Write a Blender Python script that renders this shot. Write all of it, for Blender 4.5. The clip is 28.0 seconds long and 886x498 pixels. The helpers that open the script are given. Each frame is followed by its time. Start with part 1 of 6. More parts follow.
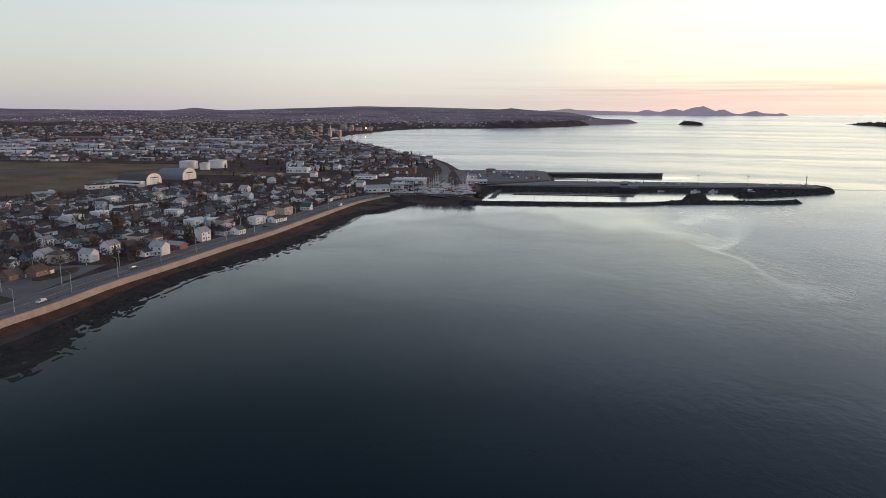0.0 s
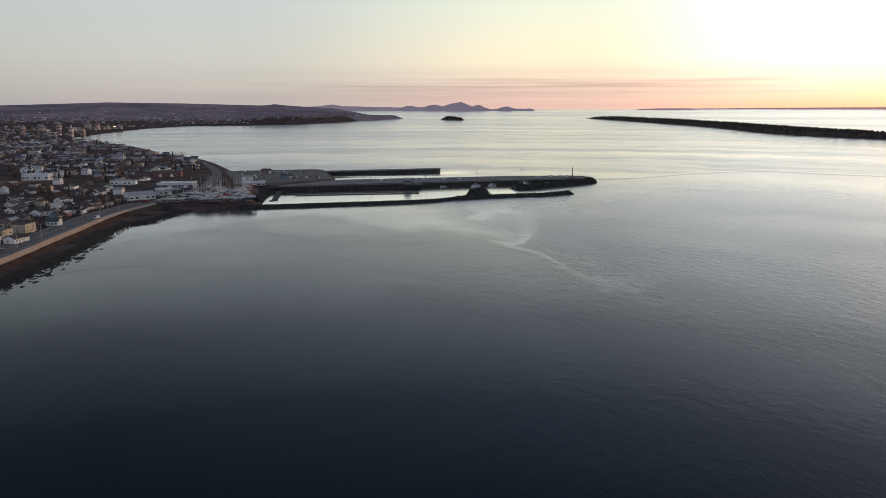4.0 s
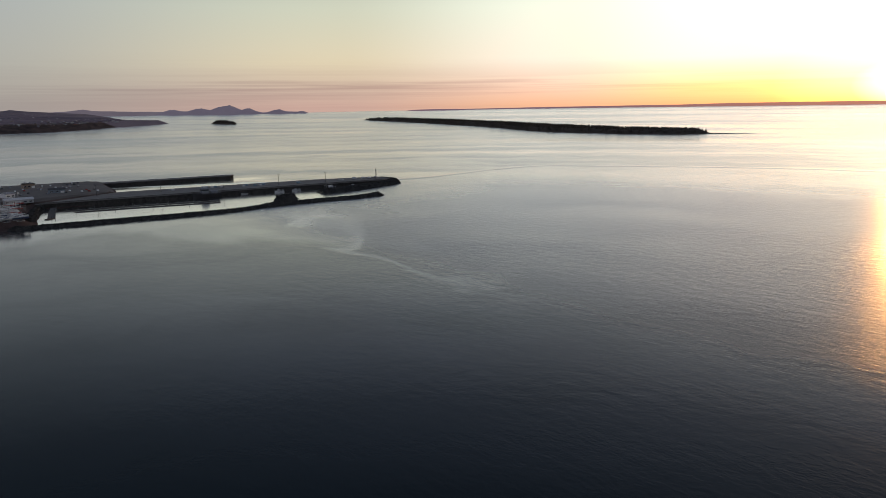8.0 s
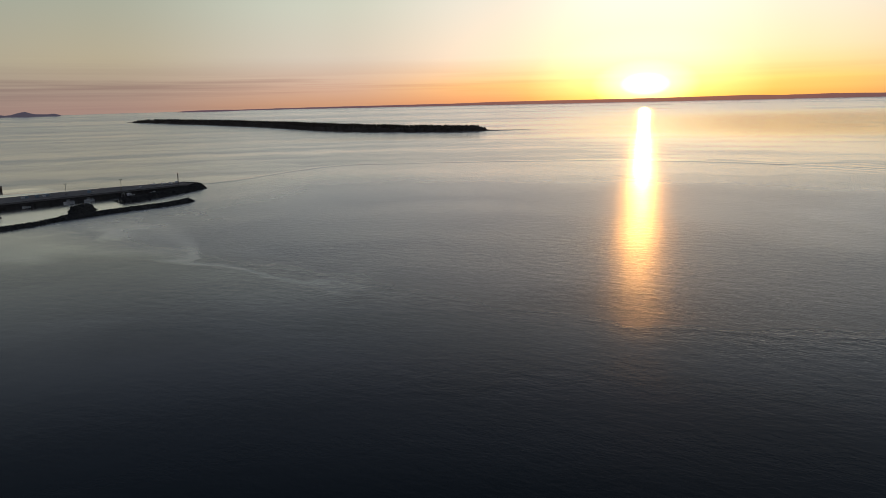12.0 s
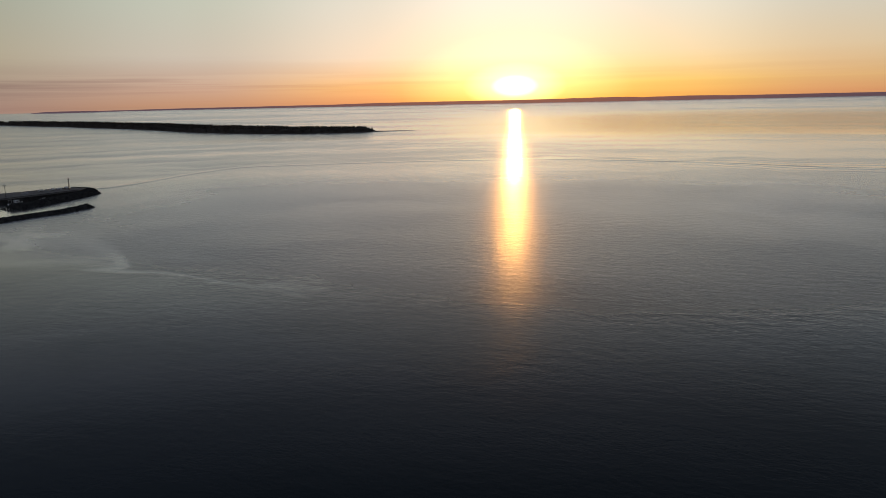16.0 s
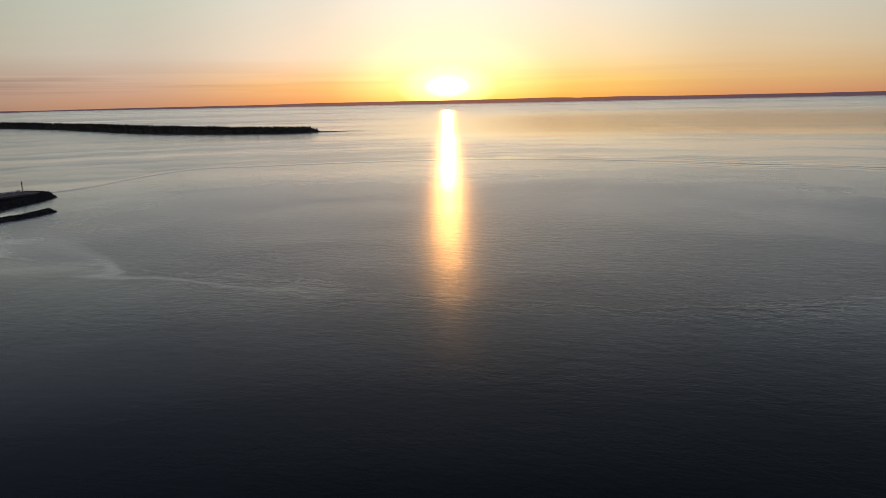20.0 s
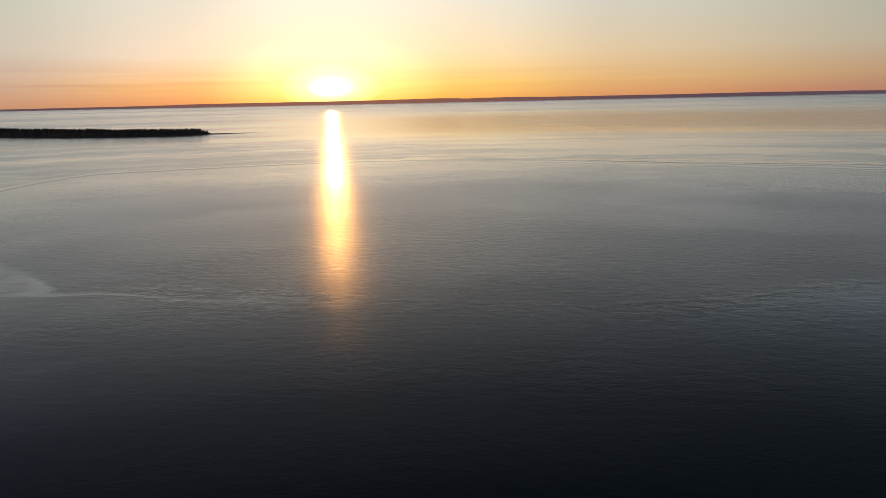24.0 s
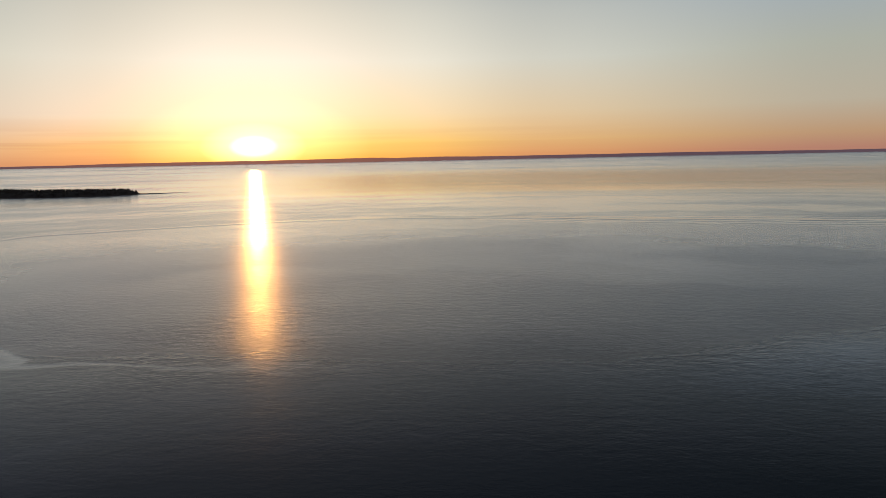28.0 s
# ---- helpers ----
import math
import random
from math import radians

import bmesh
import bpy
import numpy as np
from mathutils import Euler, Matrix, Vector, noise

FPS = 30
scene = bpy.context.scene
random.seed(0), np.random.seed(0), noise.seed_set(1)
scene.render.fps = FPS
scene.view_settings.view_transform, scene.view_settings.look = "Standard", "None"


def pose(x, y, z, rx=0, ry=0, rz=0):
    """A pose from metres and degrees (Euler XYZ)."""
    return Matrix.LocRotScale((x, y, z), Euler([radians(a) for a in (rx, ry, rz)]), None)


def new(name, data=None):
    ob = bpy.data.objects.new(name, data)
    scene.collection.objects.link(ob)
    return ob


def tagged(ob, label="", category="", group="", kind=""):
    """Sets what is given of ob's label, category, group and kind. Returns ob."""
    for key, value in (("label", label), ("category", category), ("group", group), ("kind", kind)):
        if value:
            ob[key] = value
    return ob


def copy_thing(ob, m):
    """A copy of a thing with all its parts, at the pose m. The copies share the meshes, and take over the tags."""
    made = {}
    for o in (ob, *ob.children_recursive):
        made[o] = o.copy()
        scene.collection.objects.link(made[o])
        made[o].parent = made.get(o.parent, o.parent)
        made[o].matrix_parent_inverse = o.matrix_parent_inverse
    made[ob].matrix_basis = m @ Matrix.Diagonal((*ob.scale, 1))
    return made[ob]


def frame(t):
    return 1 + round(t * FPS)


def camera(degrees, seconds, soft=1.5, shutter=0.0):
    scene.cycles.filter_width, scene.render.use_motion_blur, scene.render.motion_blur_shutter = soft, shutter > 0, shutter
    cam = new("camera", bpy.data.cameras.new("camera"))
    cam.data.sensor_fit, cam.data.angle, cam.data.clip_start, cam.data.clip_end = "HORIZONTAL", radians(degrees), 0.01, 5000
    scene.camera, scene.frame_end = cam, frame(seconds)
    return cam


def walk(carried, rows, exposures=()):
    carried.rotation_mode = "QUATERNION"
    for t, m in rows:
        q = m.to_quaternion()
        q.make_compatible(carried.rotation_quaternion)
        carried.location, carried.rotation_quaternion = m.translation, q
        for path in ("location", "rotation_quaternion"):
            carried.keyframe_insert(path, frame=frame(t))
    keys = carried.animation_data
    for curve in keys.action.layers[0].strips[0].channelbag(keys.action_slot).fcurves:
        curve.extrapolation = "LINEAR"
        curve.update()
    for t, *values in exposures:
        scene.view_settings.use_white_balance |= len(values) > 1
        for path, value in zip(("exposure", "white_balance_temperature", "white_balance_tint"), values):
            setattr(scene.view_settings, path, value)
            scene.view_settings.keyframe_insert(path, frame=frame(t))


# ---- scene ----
# camera and its way: seconds, x, y, z, heading (clockwise from north), tilt, lean
cam = camera(62.63, 28.0, soft=0.8)
WAY = [
    (0, -0.00, -0.00, 80.44, 0.003, -10.643, 0.235),
    (0.5, -1.22, 4.25, 80.51, 2.502, -10.738, 0.236),
    (1, -2.43, 8.51, 80.57, 5.225, -10.803, 0.264),
    (1.5, -3.62, 12.81, 80.64, 7.706, -10.875, 0.260),
    (2, -4.82, 17.13, 80.70, 9.874, -10.899, 0.277),
    (2.5, -6.11, 21.40, 80.75, 11.832, -10.905, 0.245),
    (3, -7.51, 25.62, 80.78, 13.673, -10.925, 0.166),
    (3.5, -9.04, 29.80, 80.78, 15.899, -10.922, 0.087),
    (5.5, -18.51, 45.32, 80.04, 24.794, -10.917, -0.247),
    (6, -21.48, 49.10, 79.90, 27.050, -10.937, -0.401),
    (6.5, -24.54, 52.85, 79.78, 29.269, -10.912, -0.491),
    (7, -27.67, 56.58, 79.67, 31.478, -10.875, -0.570),
    (7.5, -30.85, 60.29, 79.58, 33.661, -10.849, -0.647),
    (8, -34.09, 63.96, 79.49, 35.851, -10.838, -0.762),
    (8.5, -37.39, 67.59, 79.42, 38.057, -10.819, -0.823),
    (9, -40.72, 71.18, 79.35, 40.200, -10.844, -0.871),
    (9.5, -44.04, 74.73, 79.30, 42.396, -10.910, -0.956),
    (10, -47.35, 78.25, 79.24, 44.595, -10.947, -1.046),
    (10.5, -50.62, 81.73, 79.20, 46.765, -10.997, -1.067),
    (11, -53.86, 85.17, 79.16, 48.906, -11.045, -1.109),
    (11.5, -57.08, 88.59, 79.12, 51.049, -11.079, -1.203),
    (12, -60.27, 92.00, 79.08, 53.167, -11.133, -1.256),
    (12.5, -63.45, 95.40, 79.04, 55.325, -11.166, -1.243),
    (13, -66.57, 98.78, 79.01, 57.200, -11.206, -1.214),
    (13.5, -69.62, 102.16, 78.97, 58.391, -11.200, -1.208),
    (15.5, -80.13, 115.86, 78.97, 62.048, -11.197, -1.141),
    (16, -82.43, 119.61, 79.00, 62.854, -11.236, -1.184),
    (16.5, -84.66, 123.42, 79.04, 63.596, -11.203, -1.170),
    (17, -86.82, 127.31, 79.09, 64.259, -11.208, -1.165),
    (17.5, -88.90, 131.28, 79.14, 64.940, -11.208, -1.170),
    (18, -90.87, 135.30, 79.21, 65.600, -11.238, -1.182),
    (18.5, -92.74, 139.37, 79.28, 66.180, -11.242, -1.173),
    (19, -94.53, 143.47, 79.35, 66.802, -11.271, -1.173),
    (19.5, -96.22, 147.57, 79.44, 67.390, -11.297, -1.149),
    (20, -97.82, 151.68, 79.54, 68.021, -11.316, -1.137),
    (20.5, -99.32, 155.78, 79.66, 68.830, -11.319, -1.115),
    (21, -100.71, 159.86, 79.78, 69.604, -11.323, -1.102),
    (21.5, -101.98, 163.92, 79.92, 70.474, -11.335, -1.065),
    (23.5, -104.59, 179.78, 80.66, 75.707, -11.431, -1.240),
    (24, -104.99, 183.80, 80.80, 76.896, -11.437, -1.188),
    (24.5, -105.36, 187.85, 80.94, 77.955, -11.460, -1.166),
    (25, -105.71, 191.93, 81.06, 79.138, -11.464, -1.140),
    (25.5, -106.05, 196.06, 81.17, 80.157, -11.482, -1.144),
    (26, -106.36, 200.24, 81.27, 81.213, -11.466, -1.125),
    (26.5, -106.66, 204.50, 81.36, 82.193, -11.472, -1.129),
    (27, -106.94, 208.82, 81.44, 82.806, -11.466, -1.164),
    (27.1, -107.00, 209.69, 81.45, 82.813, -11.450, -1.169),
    (27.2, -107.05, 210.56, 81.47, 82.820, -11.380, -1.175),
    (27.3, -107.11, 211.44, 81.48, 82.828, -11.220, -1.180),
    (27.4, -107.16, 212.31, 81.50, 82.835, -10.740, -1.185),
    (27.5, -107.22, 213.19, 81.51, 82.843, -10.100, -1.191),
    (27.6, -107.27, 214.06, 81.52, 82.849, -9.470, -1.184),
    (27.7, -107.33, 214.94, 81.54, 82.855, -8.820, -1.176),
    (27.8, -107.38, 215.82, 81.55, 82.862, -8.240, -1.169),
    (27.9, -107.44, 216.70, 81.56, 82.868, -7.620, -1.162),
    (28.0, -107.49, 217.57, 81.58, 82.874, -7.000, -1.155),
]


def stand(x, y, z, heading, tilt, lean):
    return pose(x, y, z, 0, 0, -heading) @ pose(0, 0, 0, 90 + tilt) @ pose(0, 0, 0, 0, 0, lean)


walk(cam, [(t, stand(*r)) for t, *r in WAY],
     exposures=[(0, 0.92), (3, 0.58), (6, 0.26), (9, -0.26), (12, -0.74), (17, -0.92), (28, -0.90)])

# ---------------------------------------------------------------- world, sun
SUN_HEADING, SUN_RISE = 68.6, 2.6


def heading_vector(heading, rise):
    h, e = radians(heading), radians(rise)
    return (math.sin(h) * math.cos(e), math.cos(h) * math.cos(e), math.sin(e))


world = bpy.data.worlds.new("evening_sky")
scene.world = world
world.use_nodes = True
wn, wl = world.node_tree.nodes, world.node_tree.links
wn.clear()


def wnode(kind, **values):
    n = wn.new(kind)
    for k, v in values.items():
        n.inputs[k].default_value = v
    return n


def wmath(op, a, b=None, c=None):
    n = wn.new("ShaderNodeMath")
    n.operation = op
    for i, v in enumerate((a, b, c)):
        if v is None:
            continue
        if isinstance(v, (int, float)):
            n.inputs[i].default_value = v
        else:
            wl.new(v, n.inputs[i])
    return n.outputs[0]


def wmix(op, fac, a, b):
    n = wn.new("ShaderNodeMix")
    n.data_type, n.blend_type, n.clamp_result = "RGBA", op, False
    for s, v in ((n.inputs["Factor"], fac), (n.inputs["A"], a), (n.inputs["B"], b)):
        if isinstance(v, (int, float)):
            s.default_value = v
        elif isinstance(v, tuple):
            s.default_value = (*v, 1)
        else:
            wl.new(v, s)
    return n.outputs["Result"]


def wramp(fac, stops):
    n = wn.new("ShaderNodeValToRGB")
    e = n.color_ramp.elements
    for i, (p, col) in enumerate(stops):
        el = e[i] if i < 2 else e.new(p)
        el.position, el.color = p, (*col, 1)
    wl.new(fac, n.inputs[0])
    return n.outputs[0]


tc = wn.new("ShaderNodeTexCoord")
sep = wn.new("ShaderNodeSeparateXYZ")
wl.new(tc.outputs["Generated"], sep.inputs[0])
up = wmath("MAXIMUM", sep.outputs["Z"], 0.0)
GLOW = heading_vector(68.6, 1.25)
dotn = wn.new("ShaderNodeVectorMath")
dotn.operation = "DOT_PRODUCT"
wl.new(tc.outputs["Generated"], dotn.inputs[0])
dotn.inputs[1].default_value = GLOW
near_sun = wmath("MAXIMUM", dotn.outputs["Value"], 0.0)
# clear evening air: pink haze low down, pale cream above, cool grey-blue higher up
air = wramp(up, [(0.0, (0.47, 0.40, 0.41)), (0.022, (0.50, 0.43, 0.43)), (0.05, (0.58, 0.54, 0.50)), (0.10, (0.61, 0.63, 0.60)),
                 (0.16, (0.50, 0.59, 0.66)), (0.26, (0.33, 0.375, 0.46)), (0.42, (0.155, 0.192, 0.28)), (1.0, (0.105, 0.14, 0.225))])
# higher up the sky dims away from the sun's side
SUNSIDE = heading_vector(56.0, 0.0)
level = wn.new("ShaderNodeVectorMath")
level.operation = "MULTIPLY"
wl.new(tc.outputs["Generated"], level.inputs[0])
level.inputs[1].default_value = (1, 1, 0)
unit = wn.new("ShaderNodeVectorMath")
unit.operation = "NORMALIZE"
wl.new(level.outputs[0], unit.inputs[0])
side = wn.new("ShaderNodeVectorMath")
side.operation = "DOT_PRODUCT"
wl.new(unit.outputs[0], side.inputs[0])
side.inputs[1].default_value = SUNSIDE
# the unseen sky opposite the sun is brightened to fill the town walls
side_gain = wramp(wmath("ADD", wmath("MULTIPLY", side.outputs["Value"], 0.5), 0.5),
              [(0.0, (1.65, 1.42, 1.40)), (0.25, (1.18, 1.04, 1.04)), (0.40, (0.225, 0.285, 0.265)), (0.60, (0.24, 0.285, 0.27)), (0.72, (0.37, 0.41, 0.39)), (0.80, (0.64, 0.67, 0.65)), (0.90, (0.86, 0.87, 0.87)), (1.0, (1.0, 0.99, 1.02))])
air = wmix("MULTIPLY", wramp(up, [(0.03, (0, 0, 0)), (0.17, (0.5, 0.5, 0.5)), (0.26, (1, 1, 1))]), air, side_gain)


def glow(power, colour, gain):
    g = wmath("MULTIPLY", wmath("POWER", near_sun, power), gain)
    return wmix("MULTIPLY", 1.0, colour, g)


for power, colour, gain in ((4.0, (0.78, 0.92, 1.08), 0.22), (14.0, (0.90, 0.90, 0.90), 0.36), (90.0, (1.0, 0.82, 0.54), 0.32)):
    air = wmix("ADD", 1.0, air, glow(power, colour, gain))
# the low sky by heading: a column of air colours from the horizon up, at 0.3, 1.4, 3.6, 7.5 and 12.5 degrees
RISES = [math.sin(radians(e)) for e in (0.3, 1.4, 3.6, 7.5, 12.5)]
low_up = wmath("MULTIPLY", up, 4.0)
compass = wmath("MULTIPLY", wmath("ARCTAN2", sep.outputs["X"], sep.outputs["Y"]), 180.0 / math.pi)


def column(*colours):
    return wramp(low_up, [(4.0 * e, c) for e, c in zip(RISES, colours)])


def blend_to(base, before, after, colours):
    """Passes over to the next column between two headings."""
    n = wn.new("ShaderNodeMapRange")
    n.interpolation_type = "SMOOTHSTEP"
    n.inputs["From Min"].default_value, n.inputs["From Max"].default_value = before, after
    wl.new(compass, n.inputs["Value"])
    return wmix("MIX", n.outputs[0], base, column(*colours))


belt_sky = column((0.271, 0.263, 0.289), (0.298, 0.296, 0.293), (0.325, 0.343, 0.336), (0.337, 0.369, 0.385), (0.219, 0.247, 0.267))
belt_sky = blend_to(belt_sky, -32, 2, ((0.384, 0.358, 0.343), (0.406, 0.391, 0.372), (0.433, 0.442, 0.427), (0.424, 0.451, 0.459), (0.258, 0.286, 0.307)))
belt_sky = blend_to(belt_sky, 2, 28, ((0.645, 0.442, 0.385), (0.608, 0.470, 0.412), (0.751, 0.666, 0.499), (0.638, 0.669, 0.544), (0.415, 0.451, 0.444)))
belt_sky = blend_to(belt_sky, 28, 45, ((0.929, 0.529, 0.352), (0.961, 0.668, 0.543), (1.008, 0.942, 0.847), (0.958, 1.031, 0.894), (0.699, 0.780, 0.769)))
belt_sky = blend_to(belt_sky, 45, 57, ((1.186, 0.543, 0.287), (1.348, 0.833, 0.416), (1.308, 1.197, 1.045), (1.229, 1.264, 1.166), (0.918, 0.968, 0.903)))
belt_sky = blend_to(belt_sky, 57, 67, ((1.451, 0.906, 0.139), (1.579, 1.359, 0.481), (1.536, 1.481, 1.153), (1.449, 1.519, 1.446), (1.076, 1.123, 1.020)))
belt_sky = blend_to(belt_sky, 70, 80, ((1.391, 0.733, 0.222), (1.434, 1.014, 0.342), (1.417, 1.243, 0.871), (1.342, 1.393, 1.283), (0.975, 1.045, 0.984)))
belt_sky = blend_to(belt_sky, 80, 91, ((1.198, 0.563, 0.274), (1.266, 0.805, 0.384), (1.232, 1.012, 0.709), (1.097, 1.136, 1.046), (0.780, 0.858, 0.861)))
belt_sky = blend_to(belt_sky, 91, 112, ((0.856, 0.412, 0.309), (0.913, 0.580, 0.360), (0.872, 0.785, 0.636), (0.766, 0.803, 0.709), (0.607, 0.743, 0.896)))
belt_sky = blend_to(belt_sky, 112, 150, ((0.466, 0.298, 0.277), (0.481, 0.379, 0.374), (0.466, 0.448, 0.513), (0.392, 0.436, 0.481), (0.287, 0.335, 0.388)))
# thin flat bars of stratus, long over the bay and broken beside the sun
smap = wn.new("ShaderNodeMapping")
smap.inputs["Scale"].default_value = (2.2, 2.2, 130.0)
wl.new(tc.outputs["Generated"], smap.inputs[0])
streak = wnode("ShaderNodeTexNoise", Scale=1.0, Detail=4.0, Roughness=0.6)
wl.new(smap.outputs[0], streak.inputs["Vector"])
bars = wramp(wmath("MULTIPLY", up, 10.0), [(0.05, (0.25, 0.25, 0.25)), (0.20, (0.55, 0.55, 0.55)), (0.29, (1, 1, 1)), (0.37, (0.9, 0.9, 0.9)), (0.45, (0.25, 0.25, 0.25)), (0.75, (0, 0, 0))])
reach = wramp(wmath("DIVIDE", wmath("ADD", compass, 10.0), 120.0), [(0.0, (0, 0, 0)), (0.25, (1, 1, 1)), (0.52, (1, 1, 1)), (0.62, (0.5, 0.5, 0.5)), (0.80, (0.3, 0.3, 0.3)), (0.95, (0.0, 0.0, 0.0))])
cloud = wmath("MULTIPLY", wmath("MULTIPLY", wramp(streak.outputs["Fac"], [(0.42, (0, 0, 0)), (0.58, (1, 1, 1))]), bars), reach)
belt_sky = wmix("MULTIPLY", wmath("MULTIPLY", cloud, 0.8), belt_sky, (0.68, 0.63, 0.71))
air = wmix("MIX", wramp(up, [(0.19, (0, 0, 0)), (0.33, (1, 1, 1))]), belt_sky, air)
# the sun's own dazzle, drawn wide by thin cloud
wide = wn.new("ShaderNodeVectorMath")
wide.operation = "SUBTRACT"
wl.new(tc.outputs["Generated"], wide.inputs[0])
wide.inputs[1].default_value = GLOW
squash = wn.new("ShaderNodeVectorMath")
squash.operation = "MULTIPLY"
wl.new(wide.outputs[0], squash.inputs[0])
squash.inputs[1].default_value = (1.0, 1.0, 2.2)
gap = wn.new("ShaderNodeVectorMath")
gap.operation = "LENGTH"
wl.new(squash.outputs[0], gap.inputs[0])
dazzle = wramp(wmath("MULTIPLY", gap.outputs["Value"], 5.2), [(0.0, (1, 1, 1)), (0.10, (0.7, 0.7, 0.7)), (0.17, (0.26, 0.26, 0.26)), (0.36, (0.06, 0.06, 0.06)), (0.8, (0, 0, 0))])
air = wmix("ADD", 1.0, air, wmix("MULTIPLY", 1.0, (7.5, 6.0, 3.4), dazzle))
sky = wn.new("ShaderNodeTexSky")
sky.sky_type, sky.sun_disc = "NISHITA", False
sky.sun_elevation, sky.sun_rotation = radians(SUN_RISE), radians(SUN_HEADING)
sky.air_density, sky.dust_density = 1.0, 1.5
bg_air, bg_sky, both, wout = wn.new("ShaderNodeBackground"), wn.new("ShaderNodeBackground"), wn.new("ShaderNodeAddShader"), wn.new("ShaderNodeOutputWorld")
wl.new(air, bg_air.inputs[0])
bg_air.inputs[1].default_value = 0.92
wl.new(sky.outputs[0], bg_sky.inputs[0])
bg_sky.inputs[1].default_value = 0.03
wl.new(bg_air.outputs[0], both.inputs[0])
wl.new(bg_sky.outputs[0], both.inputs[1])
wl.new(both.outputs[0], wout.inputs[0])

sun = new("sun", bpy.data.lights.new("sun", "SUN"))
sun.data.energy, sun.data.angle, sun.data.color = 0.46, radians(0.6), (1.0, 0.42, 0.09)
sv = Vector(heading_vector(SUN_HEADING, SUN_RISE))
sun.matrix_world = Matrix.Translation((0, 0, 300)) @ (-sv).to_track_quat("-Z", "Y").to_matrix().to_4x4()

# ---------------------------------------------------------------- materials


CX, CY, R_FLAT, R_END, SEA_RISE = -55.0, 104.0, 1800.0, 4800.0, 73.0 / 3000.0


class Mat:
    """A small builder of node materials."""

    def __init__(self, name):
        self.m = bpy.data.materials.new(name)
        self.m.use_nodes = True
        self.nt = self.m.node_tree
        self.b = self.nt.nodes["Principled BSDF"]
        self.tc = None

    def node(self, kind, **values):
        n = self.nt.nodes.new(kind)
        for k, v in values.items():
            n.inputs[k].default_value = v
        return n

    def link(self, a, b):
        self.nt.links.new(a, b)

    def coords(self, scale=(1, 1, 1), turn=0.0, world_space=False):
        mp = self.node("ShaderNodeMapping")
        mp.inputs["Scale"].default_value = scale
        mp.inputs["Rotation"].default_value = (0, 0, turn)
        if world_space:
            g = self.nt.nodes.new("ShaderNodeNewGeometry")
            self.link(g.outputs["Position"], mp.inputs[0])
        else:
            t = self.nt.nodes.new("ShaderNodeTexCoord")
            self.link(t.outputs["Object"], mp.inputs[0])
        return mp.outputs[0]

    def turned(self, scale, turn):
        """World coordinates turned about the upright first, then stretched."""
        mp = self.node("ShaderNodeMapping")
        mp.inputs["Scale"].default_value = scale
        self.link(self.coords((1, 1, 1), -turn, True), mp.inputs[0])
        return mp.outputs[0]

    def noise(self, scale, detail=4.0, vec=None, rough=0.55):
        n = self.node("ShaderNodeTexNoise", Scale=scale, Detail=detail, Roughness=rough)
        if vec is not None:
            self.link(vec, n.inputs["Vector"])
        return n.outputs["Fac"]

    def ramp(self, fac, stops):
        n = self.node("ShaderNodeValToRGB")
        e = n.color_ramp.elements
        for i, (p, col) in enumerate(stops):
            el = e[i] if i < 2 else e.new(p)
            el.position, el.color = p, (*(col if isinstance(col, tuple) else (col, col, col)), 1)
        self.link(fac, n.inputs[0])
        return n.outputs[0]

    def mix(self, op, fac, a, b):
        n = self.node("ShaderNodeMix")
        n.data_type, n.blend_type = "RGBA", op
        for s, v in ((n.inputs["Factor"], fac), (n.inputs["A"], a), (n.inputs["B"], b)):
            if isinstance(v, (int, float)):
                s.default_value = v
            elif isinstance(v, tuple):
                s.default_value = (*v, 1)
            else:
                self.link(v, s)
        return n.outputs["Result"]

    def math(self, op, a, b):
        n = self.node("ShaderNodeMath")
        n.operation = op
        for i, v in enumerate((a, b)):
            if isinstance(v, (int, float)):
                n.inputs[i].default_value = v
            else:
                self.link(v, n.inputs[i])
        return n.outputs[0]

    def random(self):
        return self.nt.nodes.new("ShaderNodeObjectInfo").outputs["Random"]

    def island(self):
        return self.nt.nodes.new("ShaderNodeNewGeometry").outputs["Random Per Island"]

    def bump(self, height, strength, distance, normal=None):
        n = self.node("ShaderNodeBump", Strength=strength, Distance=distance)
        self.link(height, n.inputs["Height"])
        if normal is not None:
            self.link(normal, n.inputs["Normal"])
        return n.outputs[0]

    def done(self, colour=None, rough=None, metal=0.0, normal=None, ior=1.45):
        for key, v in (("Base Color", colour), ("Roughness", rough), ("Normal", normal)):
            if v is None:
                continue
            if isinstance(v, tuple):
                self.b.inputs[key].default_value = (*v, 1)
            elif isinstance(v, (int, float)):
                self.b.inputs[key].default_value = v
            else:
                self.link(v, self.b.inputs[key])
        self.b.inputs["Metallic"].default_value = metal
        self.b.inputs["IOR"].default_value = ior
        return self.m


def rough_mat(name, a, b, scale, fine=0.0, rough=0.85, spread="none", amount=0.25, bump=0.3, dist=0.05, metal=0.0):
    """Two tones in broad patches with a finer grain, varied from piece to piece."""
    m = Mat(name)
    v = m.coords(world_space=True)
    n = m.noise(scale, 5.0, v)
    col = m.ramp(n, [(0.32, a), (0.68, b)])
    g = m.noise(fine or scale * 12, 3.0, v)
    col = m.mix("MULTIPLY", 0.5, col, m.ramp(g, [(0.3, 0.62), (0.7, 1.2)]))
    if spread != "none":
        r = m.random() if spread == "object" else m.island()
        col = m.mix("MULTIPLY", 1.0, col, m.ramp(r, [(0.0, 1.0 - amount), (1.0, 1.0 + amount)]))
    return m.done(col, rough, metal, m.bump(g, bump, dist))


